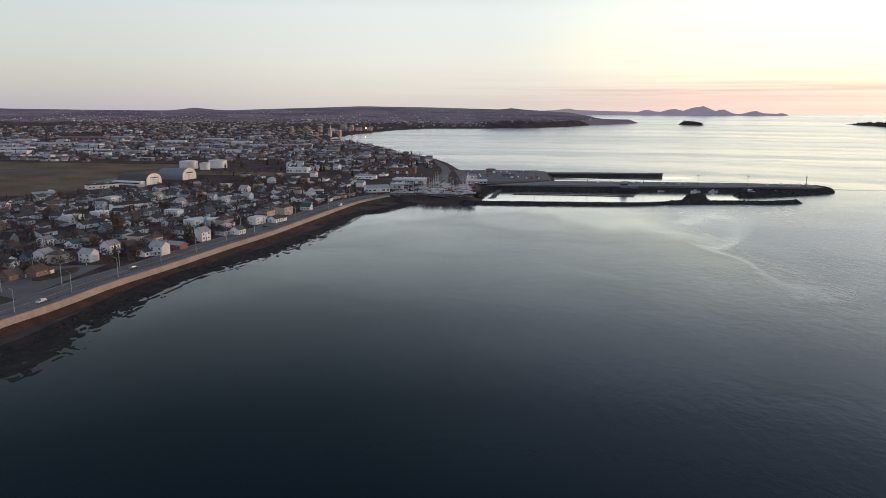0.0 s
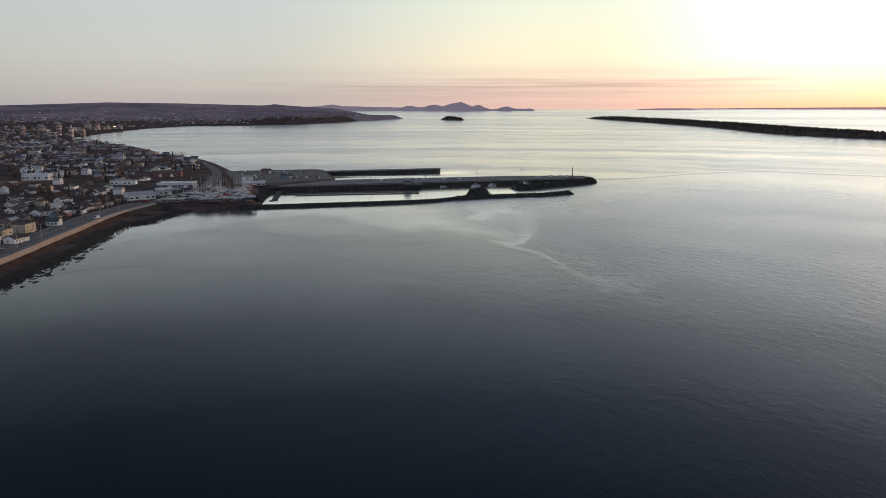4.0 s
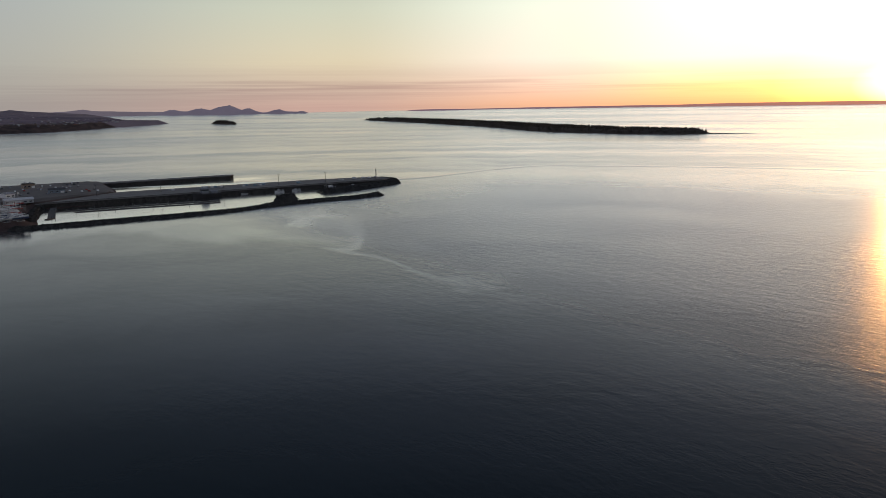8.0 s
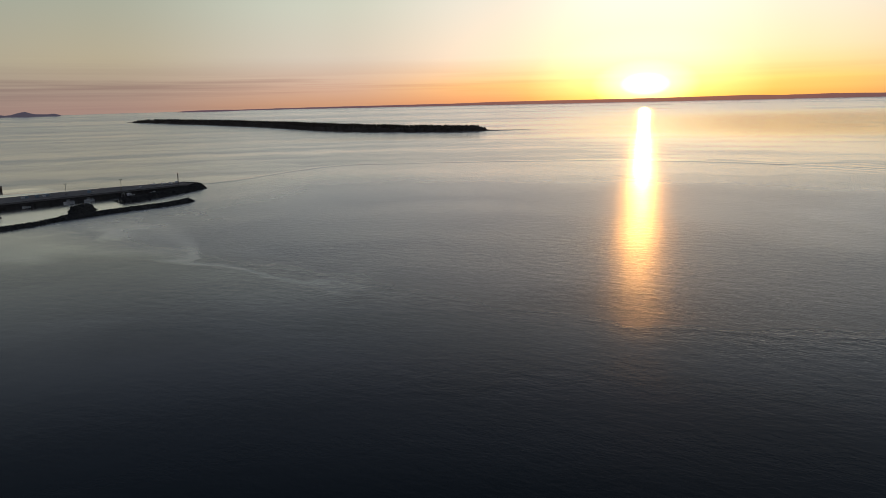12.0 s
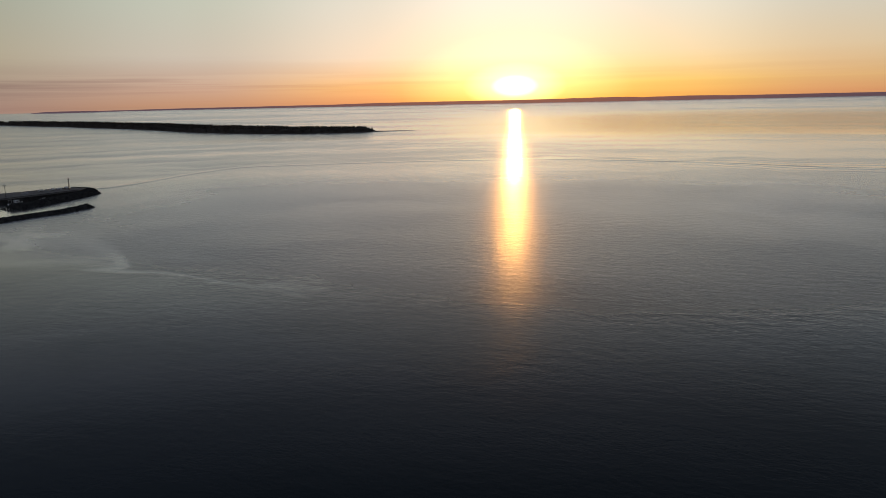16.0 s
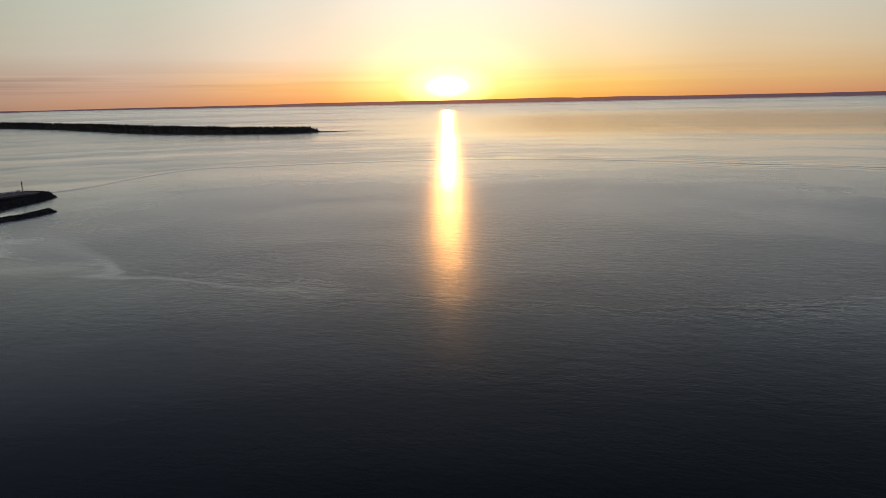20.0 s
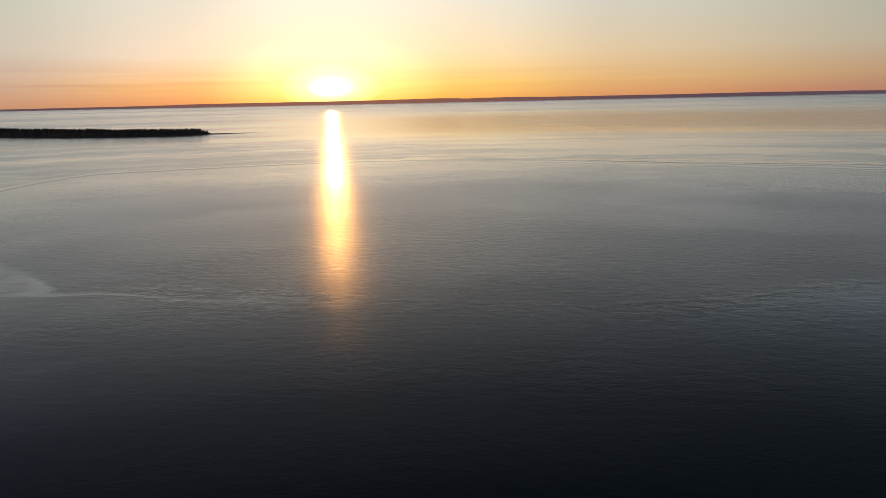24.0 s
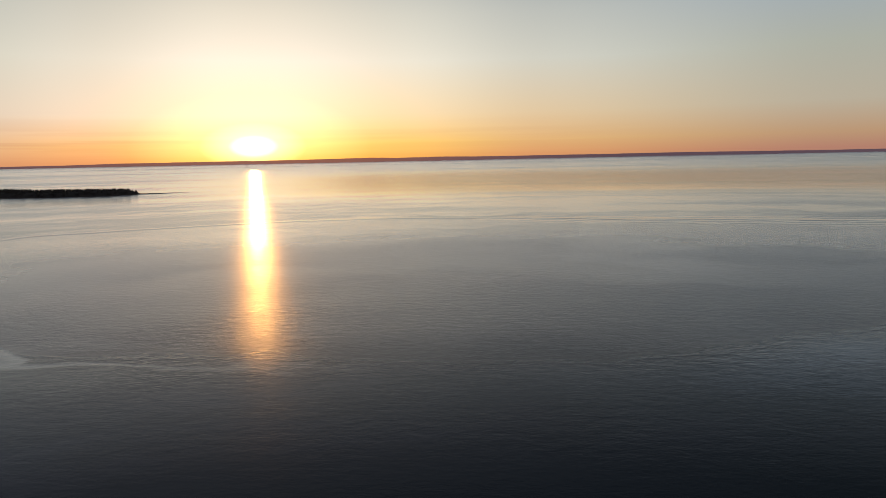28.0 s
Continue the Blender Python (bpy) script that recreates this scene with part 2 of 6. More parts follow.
def water_material():
    m = Mat("sea_water")
    flat = m.node("ShaderNodeCombineXYZ")
    flat.inputs[2].default_value = 1.0
    geo = m.nt.nodes.new("ShaderNodeNewGeometry")
    xyz = m.node("ShaderNodeSeparateXYZ")
    m.link(geo.outputs["Position"], xyz.inputs[0])
    px, py = xyz.outputs["X"], xyz.outputs["Y"]
    v = m.coords(world_space=True)
    dx, dy = m.math("SUBTRACT", px, CX), m.math("SUBTRACT", py, CY)
    away = m.math("SQRT", m.math("ADD", m.math("MULTIPLY", dx, dx), m.math("MULTIPLY", dy, dy)), 0.0)
    bearing = m.math("MULTIPLY", m.math("ARCTAN2", dx, dy), 1.0 / math.pi)

    def times(a, b):
        return m.math("MULTIPLY", a, b)

    def plus(a, b):
        return m.math("ADD", a, b)

    def minus(a, b):
        return m.math("SUBTRACT", a, b)

    def rise(value, lo, hi, a=0.0, b=1.0):
        """A soft step of a value from a to b between lo and hi."""
        n = m.node("ShaderNodeMapRange")
        n.interpolation_type = "SMOOTHSTEP"
        for key, q in (("From Min", lo), ("From Max", hi), ("To Min", a), ("To Max", b)):
            n.inputs[key].default_value = q
        m.link(value, n.inputs["Value"])
        return n.outputs[0]

    def pulse(value, width):
        """A soft ridge where the value crosses nought."""
        q = m.math("DIVIDE", value, width)
        return m.math("POWER", 2.718, minus(0.0, times(q, q)))

    wob = minus(m.noise(0.011, 3.0, v), 0.5)
    # long slicks that the tide draws out round the bay
    sweep = m.node("ShaderNodeCombineXYZ")
    m.link(plus(times(away, 0.0085), times(wob, 1.5)), sweep.inputs[0])
    m.link(times(bearing, 5.0), sweep.inputs[1])
    slick = m.ramp(m.noise(1.0, 5.0, sweep.outputs[0], 0.6), [(0.40, 0.0), (0.60, 1.0)])
    sw = m.node("ShaderNodeTexNoise", Scale=1.0, Detail=3.0, Roughness=0.5, Distortion=1.6)
    m.link(m.turned((0.006, 0.013, 1), 1.2), sw.inputs["Vector"])
    swirl = minus(sw.outputs["Fac"], 0.5)
    # sheltered water behind the breakwaters
    basin = times(times(rise(px, 24.0, 34.0), rise(px, 286.0, 330.0, 1.0, 0.0)), times(rise(py, 648.0, 656.0), rise(py, 932.0, 942.0, 1.0, 0.0)))
    # the near tide front, along the shore water and bending out to the south
    near_front = plus(minus(minus(px, 178.0), times(m.math("MAXIMUM", minus(190.0, py), 0.0), 0.5)), times(wob, 30.0))
    beyond_near = rise(near_front, -34.0, 26.0)
    # the far front, bending round from the wharf's tip
    turn_in = plus(times(rise(bearing, 0.195, 0.262, 1.0, 0.0), 190.0), times(rise(bearing, 0.36, 0.54), 125.0))
    arc = plus(plus(minus(away, 1030.0), turn_in), times(wob, 26.0))
    beyond_far = rise(arc, -30.0, 30.0)
    zone = times(beyond_near, minus(1.0, beyond_far))
    # pale water: a fringe off the breakwater and an eddy from its end that thins into the near front
    edge = plus(plus(plus(570.0, times(m.math("MINIMUM", px, 40.0), 0.75)), times(m.math("MAXIMUM", minus(px, 70.0), 0.0), -1.5)), times(swirl, 130.0))
    fringe = times(rise(minus(py, edge), -34.0, 30.0), rise(plus(px, times(swirl, 60.0)), 150.0, 215.0, 1.0, 0.0))
    reach = m.math("MAXIMUM", minus(py, 430.0), 0.0)
    core = m.math("ABSOLUTE", plus(minus(minus(px, 178.0), times(reach, 0.20)), times(swirl, 110.0)), 0.0)
    eddy = m.math("DIVIDE", core, plus(times(reach, 0.20), 6.0))
    plume = times(rise(eddy, 0.20, 1.5, 1.0, 0.0), m.ramp(m.math("DIVIDE", minus(py, 270.0), 400.0), [(0.0, 0.0), (0.30, 0.30), (0.45, 0.85), (0.75, 1.0), (0.92, 0.0)]))
    streaks = times(plume, rise(swirl, -0.14, 0.10, 0.35, 1.0))
    pale = m.math("MAXIMUM", streaks, times(times(fringe, 0.55), rise(py, 655.0, 690.0, 1.0, 0.0)))
    # a lighter boil of upwelling beyond the middle of the zone
    bx, by = m.math("DIVIDE", minus(px, 560.0), 190.0), m.math("DIVIDE", minus(py, 135.0), 70.0)
    boil = rise(plus(plus(times(bx, bx), times(by, by)), times(swirl, 3.0)), 0.0, 1.3, 1.0, 0.0)
    # waves: crests run north and south
    chop = m.noise(1.0, 4.0, m.turned((0.125, 0.20, 0.1), 1.66), 0.62)
    ripple = m.noise(1.0, 3.0, m.turned((0.42, 0.70, 0.4), 1.62), 0.62)
    cross = m.noise(1.0, 3.0, m.turned((0.16, 0.50, 0.4), 0.75), 0.6)
    h = plus(plus(times(chop, 1.1), times(ripple, 0.46)), times(cross, 0.24))
    ruffled = m.ramp(m.noise(0.006, 3.0, v), [(0.35, 0.55), (0.65, 1.25)])
    calm = rise(px, -20.0, 130.0, 0.50, 1.0)
    amp = times(plus(plus(times(slick, 0.06), 0.27), times(zone, 0.36)), times(ruffled, calm))
    slick = times(slick, minus(1.0, times(zone, 0.6)))
    amp = times(times(amp, minus(1.0, times(pale, 0.7))), minus(1.0, times(basin, 0.85)))
    h = times(h, times(amp, m.ramp(m.math("DIVIDE", away, 4000.0), [(0.15, 1.0), (0.25, 0.55), (0.36, 0.2), (0.55, 0.04)])))
    # one smooth swell along the far front, with wakes beside it in the east, and a foam ridge on the near front
    h = plus(h, times(pulse(arc, 9.0), 2.2))
    east = times(rise(bearing, 0.40, 0.48), rise(m.math("ABSOLUTE", arc, 0.0), 20.0, 110.0, 1.0, 0.0))
    h = plus(h, times(times(m.math("SINE", times(plus(arc, times(wob, 60.0)), 0.22), 0.0), east), 0.7))
    second = plus(minus(minus(px, 905.0), times(plus(py, 186.0), 2.35)), times(wob, 160.0))
    h = plus(h, times(times(pulse(second, 26.0), rise(py, -400.0, 120.0, 1.0, 0.3)), times(rise(px, 850.0, 1000.0), 1.6)))
    h = plus(h, times(pulse(near_front, 2.2), times(ruffled, 0.09)))
    nrm = m.bump(h, 0.62, 0.42, flat.outputs[0])
    far_calm = times(times(rise(away, 1250.0, 2000.0), rise(away, 2500.0, 3600.0, 1.0, 0.0)), rise(bearing, 0.30, 0.42))
    base = plus(plus(0.115, times(slick, 0.09)), plus(times(times(zone, 0.185), rise(arc, -450.0, -30.0, 1.0, 0.45)), times(beyond_far, 0.055)))
    base = times(minus(base, times(pale, 0.04)), minus(1.0, times(basin, 0.35)))
    rough = m.math("MAXIMUM", times(base, minus(1.0, times(far_calm, 0.55))), 0.03)
    silt = m.mix("MIX", m.noise(0.004, 4.0, v), (0.005, 0.011, 0.016), (0.009, 0.020, 0.025))
    silt = m.mix("MIX", times(pale, 0.8), silt, (0.13, 0.135, 0.13))
    m.b.inputs["Specular IOR Level"].default_value = 0.0
    m.done(silt, 0.6, 0.0, nrm)
    # gloss that grows towards the grazing view, as on calm water
    lw = m.node("ShaderNodeLayerWeight", Blend=0.5)
    m.link(nrm, lw.inputs["Normal"])
    sheen = m.ramp(lw.outputs["Facing"], [(0.40, 0.010), (0.50, 0.019), (0.62, 0.066), (0.724, 0.185), (0.826, 0.45), (0.913, 0.76), (0.965, 0.95), (1.0, 1.0)])
    gl = m.node("ShaderNodeBsdfGlossy")
    m.link(rough, gl.inputs["Roughness"])
    m.link(nrm, gl.inputs["Normal"])
    # streaks dim the reflection by tint, standing for ripples that mirror darker sky
    m.link(m.mix("MIX", slick, (0.96, 0.96, 0.97), (0.86, 0.865, 0.87)), gl.inputs["Color"])
    mx = m.nt.nodes.new("ShaderNodeMixShader")
    # pale, boil and basin water get extra gloss added so they reflect brighter
    m.link(m.math("MINIMUM", plus(sheen, plus(plus(times(pale, 0.20), times(boil, 0.05)), times(basin, 0.32))), 1.0), mx.inputs[0])
    m.link(m.b.outputs[0], mx.inputs[1])
    m.link(gl.outputs[0], mx.inputs[2])
    m.link(mx.outputs[0], m.nt.nodes["Material Output"].inputs[0])
    return m.m


M = {}
M["water"] = water_material()
M["grass"] = rough_mat("winter_grass", (0.060, 0.052, 0.036), (0.105, 0.085, 0.058), 0.035, 0.6, 0.95)
M["meadow"] = rough_mat("dry_airfield_grass", (0.12, 0.082, 0.053), (0.225, 0.155, 0.10), 0.02, 0.3, 0.95)
M["asphalt"] = rough_mat("worn_asphalt", (0.112, 0.102, 0.094), (0.165, 0.150, 0.138), 0.08, 1.2, 0.88)
M["gravel"] = rough_mat("gravel_yard", (0.10, 0.09, 0.084), (0.16, 0.145, 0.135), 0.06, 0.8, 0.95)
M["paint"] = rough_mat("road_paint", (0.26, 0.26, 0.25), (0.40, 0.39, 0.38), 0.4, 3.0, 0.7)
M["seawall"] = rough_mat("tan_concrete_seawall", (0.34, 0.25, 0.19), (0.47, 0.36, 0.28), 0.12, 1.1, 0.9, bump=0.5, dist=0.15)
M["weed_wall"] = rough_mat("weed_stained_concrete", (0.055, 0.032, 0.023), (0.10, 0.060, 0.042), 0.12, 1.1, 0.9, bump=0.5, dist=0.15)
M["beach"] = rough_mat("wet_shingle_and_weed", (0.024, 0.019, 0.017), (0.055, 0.042, 0.036), 0.07, 0.7, 0.8, bump=0.8, dist=0.2)
M["weed"] = rough_mat("wet_bladder_weed", (0.014, 0.016, 0.018), (0.045, 0.036, 0.030), 0.18, 1.4, 0.8, bump=0.8, dist=0.2)
M["rock"] = rough_mat("armour_rock", (0.034, 0.035, 0.034), (0.078, 0.077, 0.073), 0.25, 2.0, 0.9, "island", 0.3, 0.5, 0.1)
M["concrete"] = rough_mat("harbour_concrete", (0.145, 0.14, 0.135), (0.205, 0.20, 0.19), 0.07, 1.0, 0.9)
M["wharf_face"] = rough_mat("dark_wharf_face", (0.035, 0.033, 0.03), (0.075, 0.07, 0.065), 0.3, 2.0, 0.9)
M["forest"] = rough_mat("spruce_needles", (0.046, 0.038, 0.030), (0.085, 0.068, 0.052), 0.05, 0.5, 0.95, "island", 0.4)


def haze_mat(name, a, b, air, sunward=None):
    """A far backdrop: kilometres of evening haze, painted as tint and emission."""
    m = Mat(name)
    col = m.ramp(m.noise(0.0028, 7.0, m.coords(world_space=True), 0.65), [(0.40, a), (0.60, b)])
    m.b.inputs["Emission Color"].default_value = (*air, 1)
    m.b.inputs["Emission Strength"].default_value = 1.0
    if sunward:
        # the painted haze glows warmer under the sun
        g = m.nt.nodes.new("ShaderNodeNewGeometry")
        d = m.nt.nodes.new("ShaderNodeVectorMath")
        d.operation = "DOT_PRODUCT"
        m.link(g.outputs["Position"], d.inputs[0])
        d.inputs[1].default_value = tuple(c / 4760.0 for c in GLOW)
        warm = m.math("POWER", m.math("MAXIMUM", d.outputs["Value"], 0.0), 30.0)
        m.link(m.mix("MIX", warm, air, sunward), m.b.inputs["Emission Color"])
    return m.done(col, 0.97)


# violet and lilac tones are haze put into the colour, with glow for lit air
M["hills"] = haze_mat("hazed_wooded_hills", (0.022, 0.018, 0.028), (0.150, 0.118, 0.105), (0.026, 0.022, 0.034))
M["mountains"] = haze_mat("hazed_rocky_mountains", (0.13, 0.11, 0.13), (0.19, 0.16, 0.18), (0.085, 0.072, 0.095))
M["range"] = haze_mat("hazed_lilac_range", (0.10, 0.085, 0.10), (0.17, 0.14, 0.15), (0.105, 0.088, 0.105))
M["far_shore"] = haze_mat("hazed_wooded_shore", (0.12, 0.08, 0.09), (0.17, 0.11, 0.12), (0.17, 0.105, 0.13), (0.62, 0.23, 0.12))
M["land"] = rough_mat("town_ground", (0.038, 0.026, 0.024), (0.125, 0.086, 0.074), 0.045, 0.4, 0.95)

# matt, broken surfaces: hardly any sheen
for key in ("grass", "meadow", "gravel", "weed", "weed_wall", "beach", "rock", "forest", "land", "hills", "wharf_face"):
    M[key].node_tree.nodes["Principled BSDF"].inputs["Specular IOR Level"].default_value = 0.12

# ---------------------------------------------------------------- mesh helpers


class Shape:
    """Collects corners and faces for one mesh."""

    def __init__(self):
        self.v, self.f = [], []

    def add(self, verts, faces, m=None):
        k = len(self.v)
        self.v += [tuple(m @ Vector(p)) for p in verts] if m is not None else [tuple(p) for p in verts]
        self.f += [tuple(i + k for i in q) for q in faces]
        return self

    def box(self, x0, x1, y0, y1, z0, z1, m=None):
        return self.add([(x0, y0, z0), (x1, y0, z0), (x1, y1, z0), (x0, y1, z0), (x0, y0, z1), (x1, y0, z1), (x1, y1, z1), (x0, y1, z1)],
                        [(0, 3, 2, 1), (4, 5, 6, 7), (0, 1, 5, 4), (1, 2, 6, 5), (2, 3, 7, 6), (3, 0, 4, 7)], m)

    def chamfer_box(self, x0, x1, y0, y1, z0, z1, c=0.1, m=None):
        """A box whose upper rim is bevelled."""
        return self.add([(x0, y0, z0), (x1, y0, z0), (x1, y1, z0), (x0, y1, z0), (x0, y0, z1 - c), (x1, y0, z1 - c), (x1, y1, z1 - c), (x0, y1, z1 - c),
                         (x0 + c, y0 + c, z1), (x1 - c, y0 + c, z1), (x1 - c, y1 - c, z1), (x0 + c, y1 - c, z1)],
                        [(0, 3, 2, 1), (8, 9, 10, 11), (0, 1, 5, 4), (1, 2, 6, 5), (2, 3, 7, 6), (3, 0, 4, 7),
                         (4, 5, 9, 8), (5, 6, 10, 9), (6, 7, 11, 10), (7, 4, 8, 11)], m)

    def tube(self, r0, r1, z0, z1, n=10, m=None, cap=True):
        vs = [(r * math.cos(2 * math.pi * i / n), r * math.sin(2 * math.pi * i / n), z) for r, z in ((r0, z0), (r1, z1)) for i in range(n)]
        fs = [(i, (i + 1) % n, n + (i + 1) % n, n + i) for i in range(n)]
        if cap:
            fs += [tuple(range(n - 1, -1, -1)), tuple(range(n, 2 * n))]
        return self.add(vs, fs, m)

    def prism(self, points, z0, z1, m=None):
        n = len(points)
        return self.add([(x, y, z0) for x, y in points] + [(x, y, z1) for x, y in points],
                        [(i, (i + 1) % n, n + (i + 1) % n, n + i) for i in range(n)] + [tuple(range(n - 1, -1, -1)), tuple(range(n, 2 * n))], m)

    def beam(self, a, b, w, m=None):
        a, b = Vector(a), Vector(b)
        t = (b - a).to_track_quat("Z", "Y").to_matrix().to_4x4()
        q = Matrix.Translation(a) @ t
        return self.box(-w / 2, w / 2, -w / 2, w / 2, 0, (b - a).length, q if m is None else m @ q)

    def mesh(self, name, material, smooth=False):
        me = bpy.data.meshes.new(name)
        me.from_pydata(self.v, [], self.f)
        me.materials.append(material)
        if smooth:
            me.shade_smooth()
        me.update()
        return me


def part(name, shape, material, parent, label="", smooth=False):
    ob = new(name, shape.mesh(name, material, smooth) if isinstance(shape, Shape) else shape)
    ob.parent = parent
    if label:
        tagged(ob, label)
    return ob


def thing(name, label, category, group="", at=None):
    ob = new(name)
    tagged(ob, label, category, group)
    if at is not None:
        ob.matrix_basis = at
    return ob


def solo(name, shape, material, label, category, group="", kind="", at=None, smooth=False):
    ob = new(name, shape.mesh(name, material, smooth))
    tagged(ob, label, category, group, kind)
    if at is not None:
        ob.matrix_basis = at
    return ob


# ---------------------------------------------------------------- ground plan


def far_rise(x, y):
    """The far sea and land climb gently, so that the distance beyond five kilometres closes at the true horizon."""
    r = np.hypot(np.asarray(x, float) - CX, np.asarray(y, float) - CY)
    s = np.clip((r - 3900.0) / 820.0, 0, 1)
    b = np.degrees(np.arctan2(np.asarray(x, float) - CX, np.asarray(y, float) - CY))
    return SEA_RISE * np.maximum(r - R_FLAT, 0.0) + (7.0 * np.clip((b - 26.0) / 16.0, 0, 1) - 2.0 * np.clip((30.0 - b) / 6.0, 0, 1)) * s * s * (3 - 2 * s)


COAST = [(-600, -4600), (-300, -1500), (-190, -400), (-168, 0), (-152, 150), (-145, 227), (-141, 248), (-138, 277), (-131, 334), (-115, 379), (-102, 410),
         (-88, 458), (-76, 508), (-65, 574), (-50, 589), (-34, 627), (-23, 645), (-11, 651), (33, 647), (36, 684), (50, 768), (128, 768), (128, 832), (139, 932),
         (139, 978), (28, 992), (16, 1095), (6, 1180), (-12, 1275), (-32, 1335), (-80, 1425), (-106, 1488), (-92, 1530), (-148, 1730),
         (-225, 1940), (-300, 2010), (-330, 2120), (-262, 2364), (-169, 2596), (-52, 2736), (137, 2749), (354, 2801), (619, 3053), (845, 3225),
         (870, 3270), (780, 3420), (830, 3900), (900, 4900), (-5200, 4900), (-5200, -4600)]
WALL_TOP = [(-215, -400), (-190, 0), (-174, 150), (-164, 240), (-155, 279), (-148, 318), (-137, 358), (-124, 410), (-110, 460), (-95, 530), (-74, 616), (-50, 668)]
UPLAND = [(-640, -4600), (-330, -1500)] + WALL_TOP + [(-30, 668), (-12, 660), (28, 656), (30, 686), (43, 772), (126, 772), (126, 830), (136, 932), (136, 972), (20, 982),
         (7, 1092), (-3, 1174), (-22, 1268), (-42, 1326), (-90, 1416), (-118, 1490), (-114, 1530), (-165, 1724),
         (-245, 1930), (-320, 2000), (-352, 2120), (-284, 2374), (-184, 2612), (-58, 2755), (134, 2768), (344, 2822), (609, 3074), (830, 3238),
         (845, 3270), (755, 3420), (800, 3900), (860, 4900), (-5300, 4900), (-5300, -4600)]


def inside_by(poly, x, y):
    """Metres inside the outline (negative outside)."""
    x, y = np.asarray(x, float), np.asarray(y, float)
    best, cross = np.full(x.shape, 1e18), np.zeros(x.shape, bool)
    for (ax, ay), (bx, by) in zip(poly, poly[1:] + poly[:1]):
        dx, dy = bx - ax, by - ay
        t = np.clip(((x - ax) * dx + (y - ay) * dy) / (dx * dx + dy * dy), 0, 1)
        best = np.minimum(best, (x - ax - t * dx) ** 2 + (y - ay - t * dy) ** 2)
        if dy:
            cross ^= ((ay > y) != (by > y)) & (x < dx * (y - ay) / dy + ax)
    return np.where(cross, 1.0, -1.0) * np.sqrt(best)


# height of the skyline of the wooded hills behind the town, by heading from the middle of the way
HILLS = [(-75, 92), (-31, 88), (-25.8, 83), (-20.1, 81), (-18.3, 100), (-16.1, 83), (-14, 92), (-9.7, 104), (-5.8, 116), (-0.4, 111), (4, 102),
         (5.3, 99), (6, 108), (7.1, 98), (8.6, 91), (10.2, 84), (12, 76), (13.5, 70), (16.2, 60), (18, 60)]


def ground_z(x, y):
    """Height of the land."""
    x, y = np.asarray(x, float), np.asarray(y, float)
    d, u = inside_by(COAST, x, y), inside_by(UPLAND, x, y)
    beach = 1.5 * np.clip(d / np.maximum(d - u, 4.0), 0, 1)
    bank = np.clip((u - 1.0) / 2.0, 0, 1)
    z = np.where(d > 0, beach + (4.7 - beach) * bank, np.maximum(d * 0.12, -3.0))
    z = np.where(u > 3.0, 4.7 + np.clip((u - 20.0) * 0.008, 0, 5.0), z)
    r = np.hypot(x - CX, y - CY)
    b = np.degrees(np.arctan2(x - CX, y - CY))
    top = np.interp(b, [h[0] for h in HILLS], [h[1] for h in HILLS])
    s = np.clip((r - 3300.0) / 1400.0, 0, 1)
    lift = s * s * (3 - 2 * s)
    hill = np.maximum(top - (73.0 * np.clip((r - R_FLAT) / (R_END - R_FLAT), 0, 1) + 4.7), 0) * lift
    # the long low back of the cape
    t = np.clip(((x - 250.0) * 560.0 + (y - 2900.0) * 320.0) / (560.0 ** 2 + 320.0 ** 2), 0, 1)
    off = np.hypot(x - 250.0 - 560.0 * t, y - 2900.0 - 320.0 * t)
    cape = (15.0 - 2.0 * t + 2.0 * np.sin(t * 17.0)) * np.clip(1.3 - (off / 120.0) ** 2, 0, 1) * np.clip(u / 14.0, 0, 1)
    return z + far_rise(x, y) + np.where(u > 0, np.maximum(hill * np.clip(u / 60.0, 0, 1), cape), 0.0)


def gz(x, y):
    return float(ground_z(np.array([x]), np.array([y]))[0])


def sheet(name, xs, ys, height, material, label, category, keep=None, smooth=True):
    X, Y = np.meshgrid(xs, ys)
    Z = height(X, Y)
    n = len(xs)
    verts = np.stack([X.ravel(), Y.ravel(), Z.ravel()], 1)
    ok = np.ones(X.shape, bool) if keep is None else keep(X, Y)
    faces = [(j * n + i, j * n + i + 1, (j + 1) * n + i + 1, (j + 1) * n + i) for j in range(len(ys) - 1) for i in range(n - 1)
             if ok[j, i] or ok[j, i + 1] or ok[j + 1, i] or ok[j + 1, i + 1]]
    used = sorted({i for q in faces for i in q})
    back = {k: i for i, k in enumerate(used)}
    me = bpy.data.meshes.new(name)
    me.from_pydata([tuple(verts[k]) for k in used], [], [tuple(back[i] for i in q) for q in faces])
    me.materials.append(material)
    if smooth:
        me.shade_smooth()
    ob = new(name, me)
    return tagged(ob, label, category, kind="structure")


def steps(*stretches):
    out = []
    for a, b, s in stretches:
        out += list(np.arange(a, b, s))
    return np.array(out + [stretches[-1][1]])


# the sea, one sheet out to the horizon
rings = [0, 60, 150, 300, 500, 800, 1200, 1800, 2300, 2900, 3600, 3900, 4050, 4200, 4350, 4500, 4620, 4720, R_END]
sea = Shape()
SEG = 180
for r in rings[1:]:
    for i in range(SEG):
        a = 2 * math.pi * i / SEG
        x, y = CX + r * math.sin(a), CY + r * math.cos(a)
        sea.v.append((x, y, float(far_rise(x, y))))
sea.v.append((CX, CY, 0.0))
for k in range(len(rings) - 2):
    for i in range(SEG):
        j = (i + 1) % SEG
        sea.f.append((k * SEG + i, (k + 1) * SEG + i, (k + 1) * SEG + j, k * SEG + j))
sea.f += [(len(sea.v) - 1, i, (i + 1) % SEG) for i in range(SEG)]
